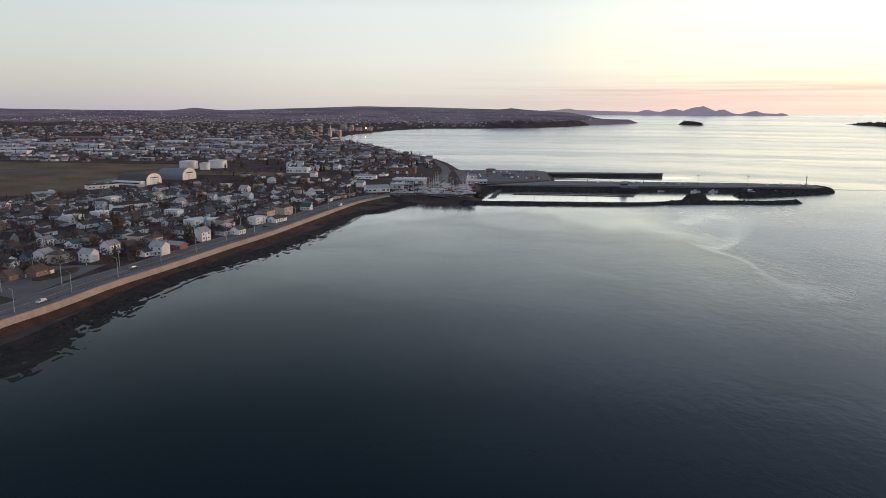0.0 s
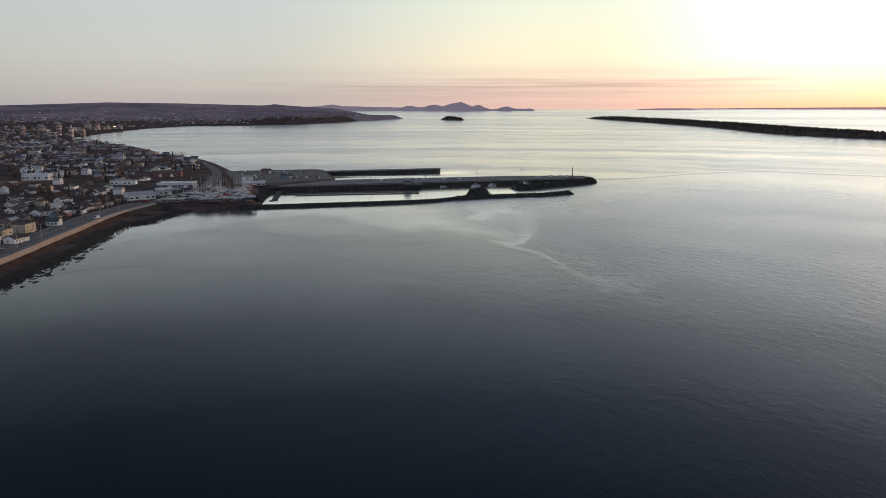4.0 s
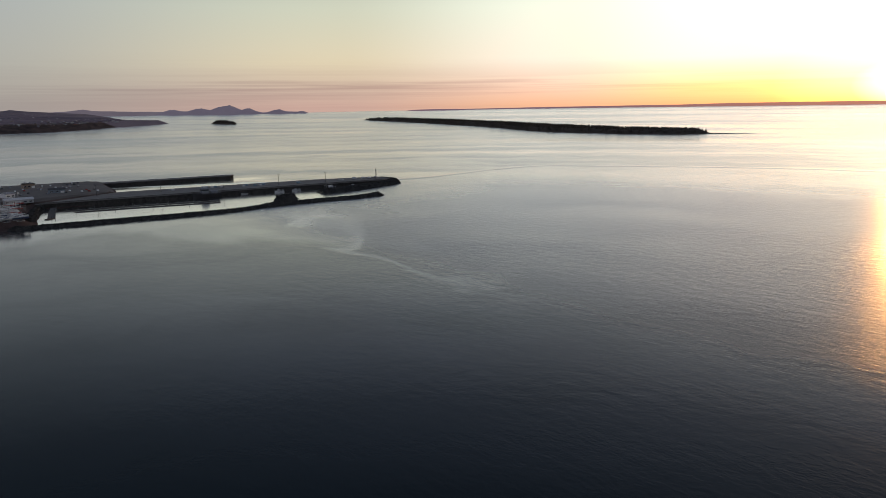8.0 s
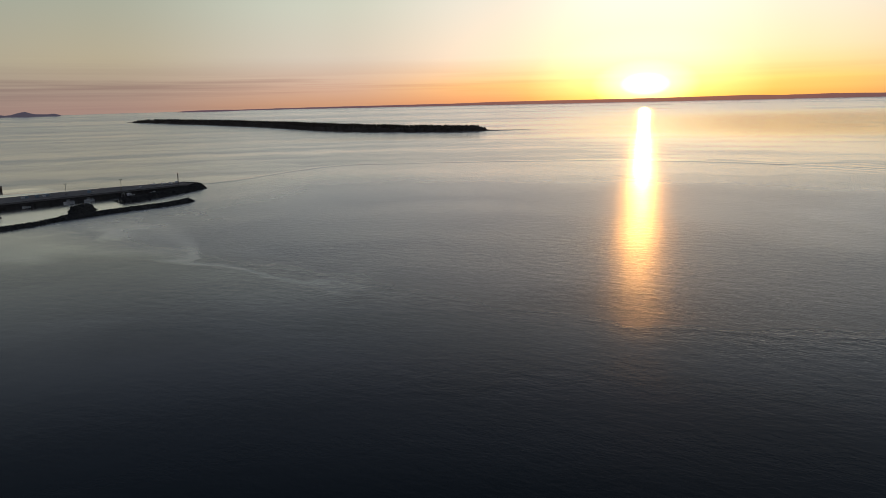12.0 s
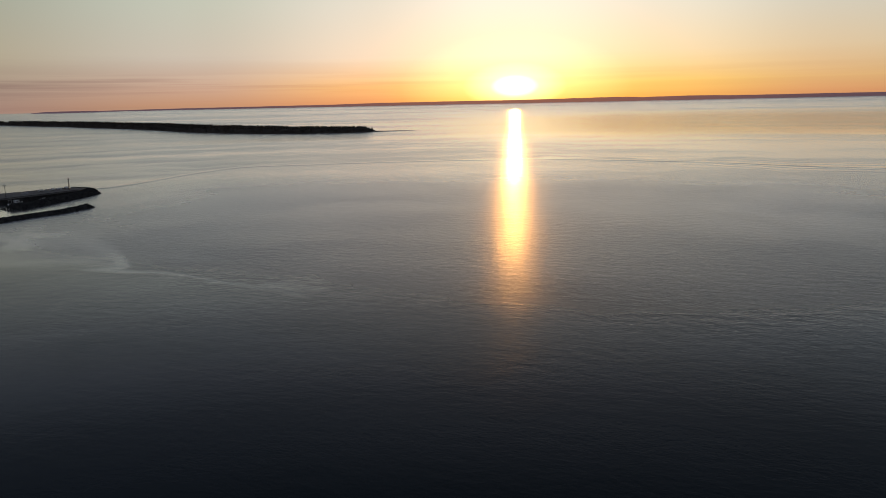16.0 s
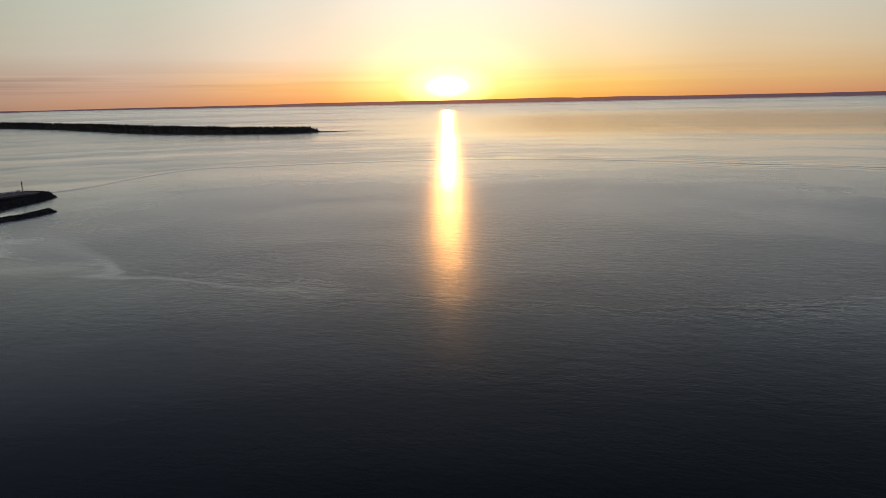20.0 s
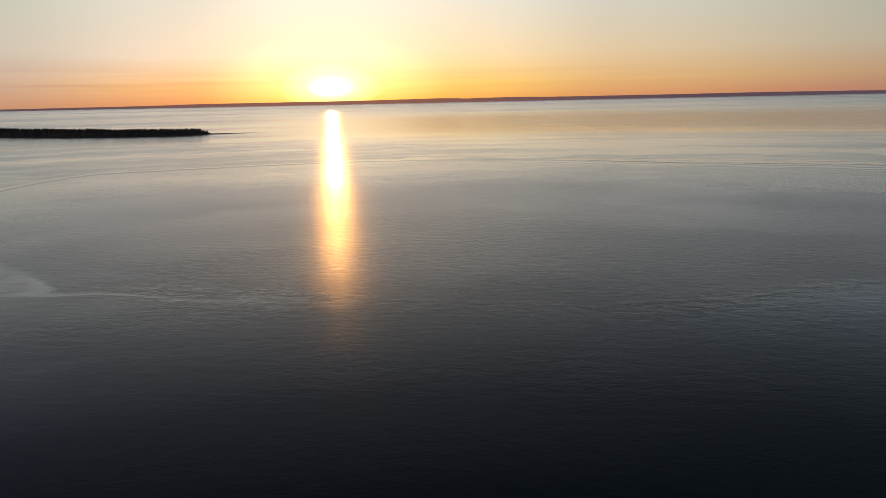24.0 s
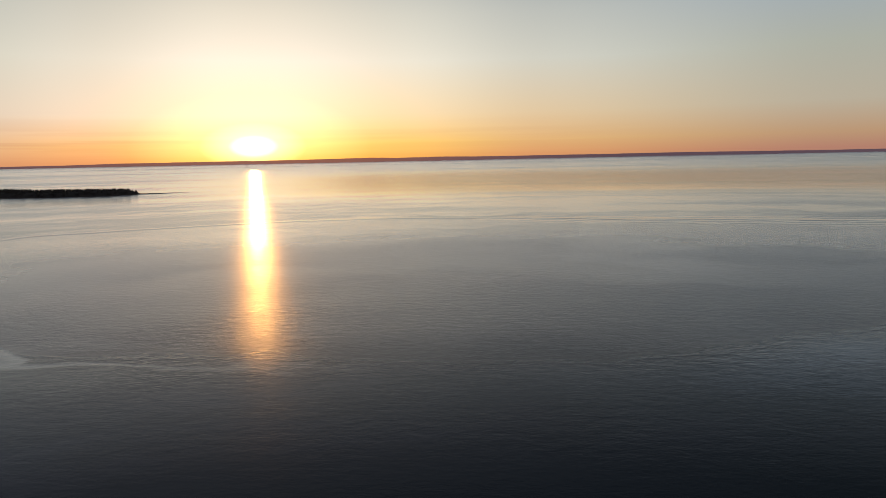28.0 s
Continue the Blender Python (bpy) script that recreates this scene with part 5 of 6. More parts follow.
M["far_walls"], M["far_roofs"] = town_walls(), town_roofs()
FIELD = [(-430, 610), (-335, 640), (-330, 720), (-290, 760), (-270, 860), (-300, 1030), (-760, 1040), (-760, 700)]
fr = random.Random(31)
walls, roofs = Shape(), Shape()
N = 6600
bear = np.array([fr.uniform(-36, 13) for _ in range(N)])
dist = np.array([1040 + 3150 * fr.random() ** 0.95 for _ in range(N)])
tx, ty = CX + dist * np.sin(np.radians(bear)), CY + dist * np.cos(np.radians(bear))
inland, field = inside_by(UPLAND, tx, ty), inside_by(FIELD, tx, ty)
clump = np.sin(tx * 0.006 + 0.5) * np.cos(ty * 0.0047) + 0.5 * np.sin(tx * 0.013 + ty * 0.009)
tz = ground_z(tx, ty)
for x, y, z, ins, fld, cl, r in zip(tx, ty, tz, inland, field, clump, dist):
    if ins < 14 or fld > -10 or cl < -0.45 + fr.uniform(-0.3, 0.3) - (0.6 if r < 2600 else 0) or any((a - x) ** 2 + (b - y) ** 2 < (q + 6) ** 2 for a, b, q in BIG):
        continue
    if y < 1160 and x > -235 or any(abs(x - q[0]) < q[2] * 0.5 + 8 and abs(y - q[1]) < q[3] * 0.5 + 10 for q in SHEDS):
        continue
    if r > 3300 and fr.random() < (r - 3300) / 1100:
        continue
    k = shrink(x, y)
    big = fr.random() < 0.08
    w, d, h = (fr.uniform(14, 30), fr.uniform(10, 16), fr.uniform(4, 7)) if big else (fr.uniform(7.5, 11), fr.uniform(6.2, 8.2), fr.uniform(2.2, 3.9))
    m = Matrix.Translation((float(x), float(y), float(z))) @ Euler((0, 0, fr.choice((0, 1.57)) + fr.uniform(-0.3, 0.1))).to_matrix().to_4x4() @ Matrix.Scale(k, 4)
    walls.box(-w / 2, w / 2, -d / 2, d / 2, -1.5, h, m)
    if big:
        roofs.box(-w / 2 - 0.3, w / 2 + 0.3, -d / 2 - 0.3, d / 2 + 0.3, h, h + 0.5, m)
    else:
        gable(roofs, w, d, h, d * 0.27, 0.4, 0.2, m)
far_town = solo("far_town_houses", walls, M["far_walls"], "hundreds of small distant houses of the town", "houses", kind="stuff")
part("far_roofs", roofs, M["far_roofs"], far_town)["kind"] = "stuff"


def clump_of_twigs(shape, x, y, z, w, h, n, r):
    """A loose crown: many small ragged leaves of twigs, open between."""
    for _ in range(n):
        a, e, q = r.uniform(0, 6.283), math.asin(r.uniform(-0.75, 1)), r.random() ** 0.45
        cx, cy, cz = x + w * q * math.cos(a) * math.cos(e), y + w * q * math.sin(a) * math.cos(e), z + h * (0.5 + 0.5 * q * math.sin(e))
        s = w * r.uniform(0.10, 0.24) * (1.0 if n > 100 else 1.7)
        p = [Vector((r.uniform(-1, 1), r.uniform(-1, 1), r.uniform(-1, 1))) * s for _ in range(3)]
        shape.add([(cx + u.x, cy + u.y, cz + u.z) for u in p], [(0, 1, 2)])


# purple-brown twigs, with distant haze tinted further violet into the colour
M["far_twigs"] = rough_mat("purple_brown_twigs", (0.095, 0.068, 0.072), (0.165, 0.118, 0.118), 0.01, 0.3, 0.95, "island", 0.35)
thicket, spruces = Shape(), Shape()
N = 6800
bear = np.array([fr.uniform(-36, 14) for _ in range(N)])
dist = np.array([760 + 3400 * fr.random() for _ in range(N)])
tx, ty = CX + dist * np.sin(np.radians(bear)), CY + dist * np.cos(np.radians(bear))
inland, field, tz = inside_by(UPLAND, tx, ty), inside_by(FIELD, tx, ty), ground_z(tx, ty)
for x, y, z, ins, fld, r in zip(tx, ty, tz, inland, field, dist):
    if ins < 12 or fld > 0 or (x > -75 and y < 1000) or any((a - x) ** 2 + (b - y) ** 2 < (q + 3) ** 2 for a, b, q in BIG):
        continue
    if any(abs(x - q[0]) < q[2] * 0.5 + 3 and abs(y - q[1]) < q[3] * 0.5 + 8 for q in SHEDS):
        continue
    k = shrink(x, y)
    if fr.random() < 0.14:
        conifer(spruces, float(x), float(y), float(z) - 0.3, fr.uniform(6, 11) * k, fr.uniform(1.8, 2.8) * k)
    else:
        clump_of_twigs(thicket, float(x), float(y), float(z), fr.uniform(3.0, 6.5) * k * (1.0 if r < 1800 else 1.5), fr.uniform(5, 9) * k, 16, fr)
solo("far_bare_trees", thicket, M["far_twigs"], "bare brown trees scattered through the distant town", "trees", kind="stuff")
solo("far_spruces", spruces, M["forest"], "dark spruces among the distant houses", "trees", kind="stuff")

# ---------------------------------------------------------------- downtown across the bay
TOWERS = [(-381, 2286, 10, 9, 20, 5), (-334, 2172, 8, 8, 19, 6), (-315, 2231, 10, 9, 15, 5), (-329, 2436, 17, 10, 20, 6), (-302, 2440, 9, 9, 17, 5), (-460, 2242, 9, 9, 20, 6), (-510, 2141, 14, 9, 11, 3),
          (-352, 2330, 14, 9, 12, 4), (-400, 2210, 12, 10, 13, 4), (-430, 2320, 16, 9, 14, 4), (-370, 2130, 15, 9, 9, 3), (-280, 2470, 15, 8, 9, 3), (-250, 2500, 18, 8, 8, 3)]


def block(x, y, w, d, h, floors):
    warm = h > 12
    ob = thing("apartment_tower", f"{'tall' if warm else 'low'} apartment block across the bay, its walls tinted rosy for the sun", "tower", "downtown blocks", pose(x, y, gz(x, y), 0, 0, -22))
    part("wall", Shape().box(-w / 2, w / 2, -d / 2, d / 2, -2, h), M["tower_wall"], ob)
    part("roof", Shape().chamfer_box(-w / 2 - 0.2, w / 2 + 0.2, -d / 2 - 0.2, d / 2 + 0.2, h, h + 0.5, 0.15), M["white_roof"], ob)
    part("lift_house", Shape().chamfer_box(-1.5, 1.5, -1.2, 1.2, h + 0.5, h + 2.2, 0.15), M["grey_siding"], ob)
    for f in range(floors):
        z = h * (f + 0.55) / floors
        part("window_row", Shape().box(-w * 0.44, w * 0.44, -d / 2 - 0.06, -d / 2 + 0.05, z - h / floors * 0.2, z + h / floors * 0.2), M["glass"], ob)
        part("window_row", Shape().box(w / 2 - 0.05, w / 2 + 0.06, -d * 0.4, d * 0.4, z - h / floors * 0.2, z + h / floors * 0.2), M["glass"], ob)
    return ob


for q in TOWERS:
    block(*q)
church = thing("church", "stone church with a pale pointed spire", "church", at=pose(-350, 2292, gz(-350, 2292), 0, 0, -20))
part("nave", Shape().box(-4, 4, -2, 14, -2, 7), M["concrete"], church)
nave_roof = Shape()
gable(nave_roof, 16, 8, 7, 4, 0.3, 0.2, pose(0, 6, 0, 0, 0, 90))
part("roof", nave_roof, M["grey_roof"], church)
part("belfry", Shape().box(-2, 2, -5, -1, -2, 13), M["concrete"], church)
part("spire", Shape().tube(2.4, 0.1, 13, 25, 8, pose(0, -3, 0)), M["trim"], church)
flood = thing("floodlit_sign", "row of lit yellow floodlights on the far shore", "floodlights", at=pose(-258, 2505, gz(-258, 2505)))
for i in range(4):
    part("mast", Shape().tube(0.15, 0.1, -1, 6.5, 6, pose(i * 4.2 - 6, 0, 0)), M["steel"], flood)
    part("lamp", Shape().chamfer_box(i * 4.2 - 7.3, i * 4.2 - 4.7, -0.5, 0.3, 5.6, 7.6, 0.2), M["lit"], flood, "lit yellow floodlight")

# ---------------------------------------------------------------- trees near the boulevard


def build_tree(kind, seed):
    r = random.Random(seed)
    if kind == "spruce":
        ob = thing("spruce_tree", "dark narrow spruce tree between the houses", "tree", "spruces of the quarter")
        part("trunk", Shape().tube(0.2, 0.08, -0.3, 6, 7), M["bark"], ob)
        s = Shape()
        for i in range(9):
            z, q = 0.9 + i * 0.85, 2.1 * (1 - i / 9.5)
            n, k = 9, len(s.v)
            for j in range(n):
                a = j * 6.283 / n + i * 0.5
                qq = q * r.uniform(0.7, 1.2)
                s.v.append((qq * math.cos(a), qq * math.sin(a), z - 0.35 + r.uniform(-0.2, 0.2)))
            s.v.append((0, 0, z + 1.25))
            s.f += [(k + j, k + (j + 1) % n, k + n) for j in range(n)]
        part("crown", s, M["forest"], ob)
        return ob
    ob = thing("bare_tree", "bare brown broadleaf tree with fine twigs" if kind == "bare" else "russet tree still holding dry leaves", "tree", "trees of the quarter")
    t = Shape().tube(0.26, 0.16, -0.3, 2.6, 8)
    for i in range(6):
        a = i * 1.05 + r.uniform(-0.3, 0.3)
        e = Vector((math.cos(a) * r.uniform(1.2, 2.2), math.sin(a) * r.uniform(1.2, 2.2), r.uniform(4.4, 6.4)))
        t.beam((0, 0, r.uniform(1.6, 2.5)), e, 0.12)
        for _ in range(2):
            t.beam(e * 0.7 + Vector((0, 0, 0.6)), e + Vector((r.uniform(-1.2, 1.2), r.uniform(-1.2, 1.2), r.uniform(0.2, 1.4))), 0.06)
    part("trunk", t, M["bark"], ob)
    c = Shape()
    for _ in range(6):
        clump_of_twigs(c, r.uniform(-1.7, 1.7), r.uniform(-1.7, 1.7), r.uniform(0.9, 3.6), r.uniform(1.0, 1.9), r.uniform(2.2, 3.6), 110, r)
    part("crown", c, M["twigs" if kind == "bare" else "russet"], ob)
    return ob


tr = random.Random(41)


def open_spots(n, y1, margin, near):
    """Scattered free places in the quarter, off the streets and houses: x, y, ground height."""
    y = np.array([tr.uniform(225, y1) for _ in range(n)])
    x = np.array([tr.uniform(-0.66 * q - 20, -60) for q in y])
    u = inside_by(UPLAND, x, y)
    ok = (u > margin) & (x > np.interp(y, EDGE_Y, EDGE_X) - 6) & ~((u < 44) & (y > 285) & (y < 362)) & (y < 690 + u * 0.6)
    for off in (63.5, 108.5, 153.5, 198.5):
        ok &= np.abs(u - off) > 4.2
    for a, b, q in taken:
        ok &= (x - a) ** 2 + (y - b) ** 2 > (q * near + 0.5) ** 2
    x, y = x[ok], y[ok]
    return list(zip(x.tolist(), y.tolist(), ground_z(x, y).tolist()))


for planted, (x, y, z) in enumerate(open_spots(3600, 880, 22, 0.74)[:300]):
    kind = tr.choice(("bare", "bare", "bare", "russet", "spruce"))
    s = tr.uniform(0.65, 1.15)
    ob = put(("tree", kind, planted % 3), lambda: build_tree(kind, 50 + planted), pose(x, y, z - 0.1, 0, 0, tr.uniform(0, 360)))
    ob.scale = (s, s, s * tr.uniform(0.85, 1.15))

# one tall russet tree stands over the roofs, and a lower one by the junction
for x, y, s in ((-201, 446, 1.9), (-233, 385, 1.3)):
    ob = put(("tree", "russet", 0), lambda: build_tree("russet", 50), pose(x, y, gz(x, y) - 0.1, 0, 0, 40))
    ob.scale = (s, s, s * 0.95)

# hedges and garden thickets, past counting
garden = Shape()
for x, y, z in open_spots(14000, 920, 24, 0.60)[:1700]:
    tall = tr.random() < 0.45
    w = tr.uniform(1.6, 2.8) if tall else tr.uniform(0.8, 1.5)
    clump_of_twigs(garden, x, y, z - 0.1, w, tr.uniform(3.5, 6.5) if tall else tr.uniform(1.2, 2.2), 46, tr)
solo("garden_thickets", garden, M["far_twigs"], "bare brown hedges and thickets between the gardens", "hedges", kind="stuff")

# ---------------------------------------------------------------- street lamps along the boulevard


def build_lamp():
    ob = thing("street_lamp", "tall grey steel street lamp with one arm", "street lamp", "lamps along the boulevard")
    part("base", Shape().chamfer_box(-0.35, 0.35, -0.35, 0.35, -0.3, 0.5, 0.08), M["concrete"], ob)
    part("pole", Shape().tube(0.17, 0.1, 0.4, 9.3, 8), M["steel"], ob)
    part("arm", Shape().beam((0, 0, 9.2), (0, 2.2, 9.7), 0.12), M["steel"], ob)
    part("lamp_head", Shape().chamfer_box(-0.22, 0.22, 1.9, 2.8, 9.6, 9.85, 0.06), M["dark_steel"], ob)
    return ob


for side, off, step in ((0, 3.4, 31.0), (1, 18.6, 38.0)):
    for q, t in along([p for p in left_of(SHORE, off) if 200 < p[1] < 690], step):
        a = math.degrees(math.atan2(t.y, t.x))
        put("lamp", build_lamp, pose(q.x, q.y, 4.95, 0, 0, a if side == 0 else a + 180))
for x, y, turn in ((-190, 330, 40), (-176, 352, 120), (-196, 312, 10), (-186, 298, 200)):
    put("lamp", build_lamp, pose(x, y, gz(x, y) + 0.1, 0, 0, turn))

# guard rail along the seawall: posts and a beam
rail = thing("guard_rail", "dark steel guard rail between promenade and road", "guard rail")
part("beam", ribbon(SHORE, [4.35, 4.35, 4.47, 4.47], [5.45, 5.7, 5.7, 5.45]), M["dark_steel"], rail)
post_mesh = Shape().box(-0.08, 0.08, -0.08, 0.08, 4.8, 5.7).mesh("post", M["dark_steel"])
for q, t in along(left_of(SHORE, 4.6), 4.0):
    p = part("post", post_mesh, None, rail)
    p.location = (q.x, q.y, 0)

# ---------------------------------------------------------------- cars and vans


def build_car(paint, label, van=False):
    ob = thing("van" if van else "car", label, "van" if van else "car", "parked vehicles")
    side = [(-2.2, 0.35), (2.2, 0.35), (2.25, 0.8), (1.3, 0.95), (0.6, 1.45), (-1.3, 1.48), (-2.1, 0.98), (-2.25, 0.8)] if not van else \
        [(-2.5, 0.35), (2.4, 0.35), (2.45, 1.0), (1.9, 1.25), (1.4, 2.05), (-2.4, 2.1), (-2.5, 1.9), (-2.5, 0.8)]
    n = len(side)
    s = Shape()
    s.v = [(x, y * (0.86 if z > 1.1 else 1.0), z) for y in (-0.88, 0.88) for x, z in side]
    s.f = [(i, (i + 1) % n, n + (i + 1) % n, n + i) for i in range(n)] + [tuple(range(n - 1, -1, -1)), tuple(range(n, 2 * n))]
    part("body", s, M[paint], ob)
    if not van:
        part("windows", Shape().add([(1.24, -0.72, 0.97), (1.24, 0.72, 0.97), (0.66, 0.68, 1.4), (0.66, -0.68, 1.4), (-1.95, -0.7, 1.05), (-1.95, 0.7, 1.05), (-1.36, 0.66, 1.42), (-1.36, -0.66, 1.42)],
                                    [(0, 1, 2, 3), (5, 4, 7, 6)], pose(0.02, 0, 0.03)), M["glass"], ob)
    else:
        part("windscreen", Shape().add([(1.93, -0.75, 1.3), (1.93, 0.75, 1.3), (1.48, 0.7, 1.98), (1.48, -0.7, 1.98)], [(0, 1, 2, 3)], pose(0.03, 0, 0.02)), M["glass"], ob)
    for x in (-1.35, 1.35):
        for y in (-0.85, 0.85):
            part("wheel", Shape().tube(0.34, 0.34, -0.11, 0.11, 12, pose(x, y, 0.34, 90)), M["rubber"], ob)
    return ob


CARS = [("car_white", "white car parked on asphalt", False), ("car_dark", "dark blue car parked outside", False), ("car_silver", "silver car parked on asphalt", False), ("car_red", "red car parked in the open", False), ("car_white", "white delivery van parked outside", True)]
cr = random.Random(61)


def put_car(x, y, turn, z=None, k=None):
    k = cr.choice((0, 0, 1, 1, 2, 2, 3, 4)) if k is None else k
    put(("car", k), lambda: build_car(*CARS[k]), pose(x, y, gz(x, y) + 0.1 if z is None else z, 0, 0, turn))


for x, y, turn in ((-360, 667, 20), (-341, 571, 35), (-318, 541, 50), (-336, 606, 65), (372, 776, 10), (379, 775, 95), (362, 779, 5), (388, 778, 80)):
    put_car(x, y, turn, 4.85 if x > 0 else None, 4)
put_car(-161, 283, 258, 4.82, 0)
put_car(-151, 347, 75, 4.82, 2)
put_car(-118, 478, 74, 4.82, 1)
put_car(-84, 590, 250, 4.82, 4)
for row, y0 in enumerate((846, 862, 890, 906, 934, 950)):
    for i in range(12):
        x = 30 + i * 7.4 + cr.uniform(-1, 1)
        if cr.random() < 0.5 and (abs(x - 60) > 11 or abs(y0 - 926) > 10) and inside_by(UPLAND, x, y0) > 6 and (abs(x - 76) > 11 or abs(y0 - 856) > 9):
            put_car(x, y0 + cr.uniform(-0.5, 0.5), 90 + cr.uniform(-5, 5))
for x, y in ((-72, 680), (-80, 688), (-58, 682), (-20, 770), (-8, 772), (-50, 768), (-95, 815), (-80, 812), (-352, 752), (-345, 740), (-318, 690), (-340, 678)):
    put_car(x, y, cr.uniform(0, 360))
for i in range(26):
    h = cr.choice(taken[len(BIG) + len(ROAD_CLEAR):len(BIG) + len(ROAD_CLEAR) + 190])
    x, y = h[0] + cr.choice((-8.2, 8.2)), h[1] + cr.choice((-6.5, 6.5))
    if 19.8 < inside_by(UPLAND, x, y):
        put_car(x, y, cr.uniform(0, 360))

# ---------------------------------------------------------------- boats


def hull_shape(length, beam, depth, sheer=0.25, fine=0.55):
    """A lofted hull: sections from stern to stem."""
    s = Shape()
    n, k = 9, 7
    for i in range(n):
        u = i / (n - 1)
        w = beam / 2 * (0.8 + 0.2 * math.sin(min(u / 0.5, 1) * math.pi / 2)) * (1 - max(0, (u - fine) / (1 - fine)) ** 1.8)
        top = depth + sheer * u * u
        for j in range(k):
            a = -1 + 2 * j / (k - 1)
            z = top * abs(a) ** 1.6 if abs(a) < 1 else top
            s.v.append((-length / 2 + length * u + (0.35 * abs(a) * u), w * math.copysign(abs(a) ** 0.6, a) if a else 0.0, z))
        if i:
            s.f += [((i - 1) * k + j, i * k + j, i * k + j + 1, (i - 1) * k + j + 1) for j in range(k - 1)]
            s.f.append(((i - 1) * k + k - 1, i * k + k - 1, i * k, (i - 1) * k))
    s.f.append(tuple(range(k - 1, -1, -1)))
    return s


def build_yacht(paint, label, length, mast):
    ob = thing("sailing_yacht", label, "sailing boat", "yachts laid up in the boatyard")
    lift = 1.6
    hull = hull_shape(length, length * 0.31, 1.15)
    hull.v = [(x, y, z + lift) for x, y, z in hull.v]
    body = part("hull", hull, M[paint], ob)
    part("keel", Shape().add([(-0.9, -0.12, 0.25), (0.8, -0.12, 0.25), (0.8, 0.12, 0.25), (-0.9, 0.12, 0.25), (-1.0, -0.1, lift + 0.3), (1.3, -0.1, lift + 0.3), (1.3, 0.1, lift + 0.3), (-1.0, 0.1, lift + 0.3)],
                             [(0, 3, 2, 1), (4, 5, 6, 7), (0, 1, 5, 4), (1, 2, 6, 5), (2, 3, 7, 6), (3, 0, 4, 7)]), M["dark_steel"], ob)
    cab = part("cabin", Shape().chamfer_box(-length * 0.14, length * 0.22, -length * 0.085, length * 0.085, lift + 1.05, lift + 1.75, 0.22), M["gelcoat"], ob)
    part("cabin_window", Shape().box(-length * 0.1, length * 0.17, -length * 0.087, length * 0.087, lift + 1.3, lift + 1.5), M["glass"], cab)
    part("mast", Shape().tube(0.09, 0.05, lift + 1.2, lift + mast, 6, pose(length * 0.08, 0, 0)), M["alu"], ob)
    part("boom", Shape().beam((length * 0.08, 0, lift + 2.4), (-length * 0.34, 0, lift + 2.3), 0.16), M["alu"], ob)
    part("spreader", Shape().beam((length * 0.08, -0.9, lift + mast * 0.6), (length * 0.08, 0.9, lift + mast * 0.6), 0.07), M["alu"], ob)
    for x in (0.0,):
        for y in (-1.0, 1.0):
            part("cradle_leg", Shape().beam((x, y * 1.1, 0), (x, y * 0.75, lift + 0.55), 0.12), M["steel"], ob)
    part("cradle_sill", Shape().box(-length * 0.24, length * 0.24, -0.3, 0.3, 0, 0.26).box(-length * 0.22, -length * 0.18, -1.3, 1.3, 0, 0.16).box(length * 0.18, length * 0.22, -1.3, 1.3, 0, 0.16), M["steel"], ob)
    return ob


YACHTS = [("gelcoat", "white sailing yacht laid up on a steel cradle", 9.0, 12.5), ("navy", "navy-hulled yacht on a cradle in the boatyard", 10.5, 14.0), ("gelcoat", "long white yacht with a tall mast, ashore", 11.5, 15.0), ("red_paint", "red-hulled sailing boat propped ashore", 8.0, 11.0)]
yr = random.Random(71)
n_yachts = 0
for i in range(20):
    for j in range(9):
        x, y = -47 + j * 9.6 + (i % 2) * 4.0 + yr.uniform(-1.6, 1.6), 655.5 + i * 5.6 + yr.uniform(-0.6, 0.6)
        dense = 0.66 if i < 13 else 0.40
        if inside_by(UPLAND, x, y) < 3.5 or yr.random() > dense or n_yachts > 78:
            continue
        if any((a - x) ** 2 + (b - y) ** 2 < (q * 0.7 + 5.5) ** 2 for a, b, q in BIG + ROAD_CLEAR) or (abs(x - 36) < 16 and abs(y - 786) < 14):
            continue
        k = yr.choice((0, 0, 1, 2, 2, 3))
        put(("yacht", k), lambda: build_yacht(*YACHTS[k]), pose(x, y, gz(x, y) + 0.1, 0, 0, yr.choice((0, 180)) + yr.uniform(-10, 14)))
        n_yachts += 1


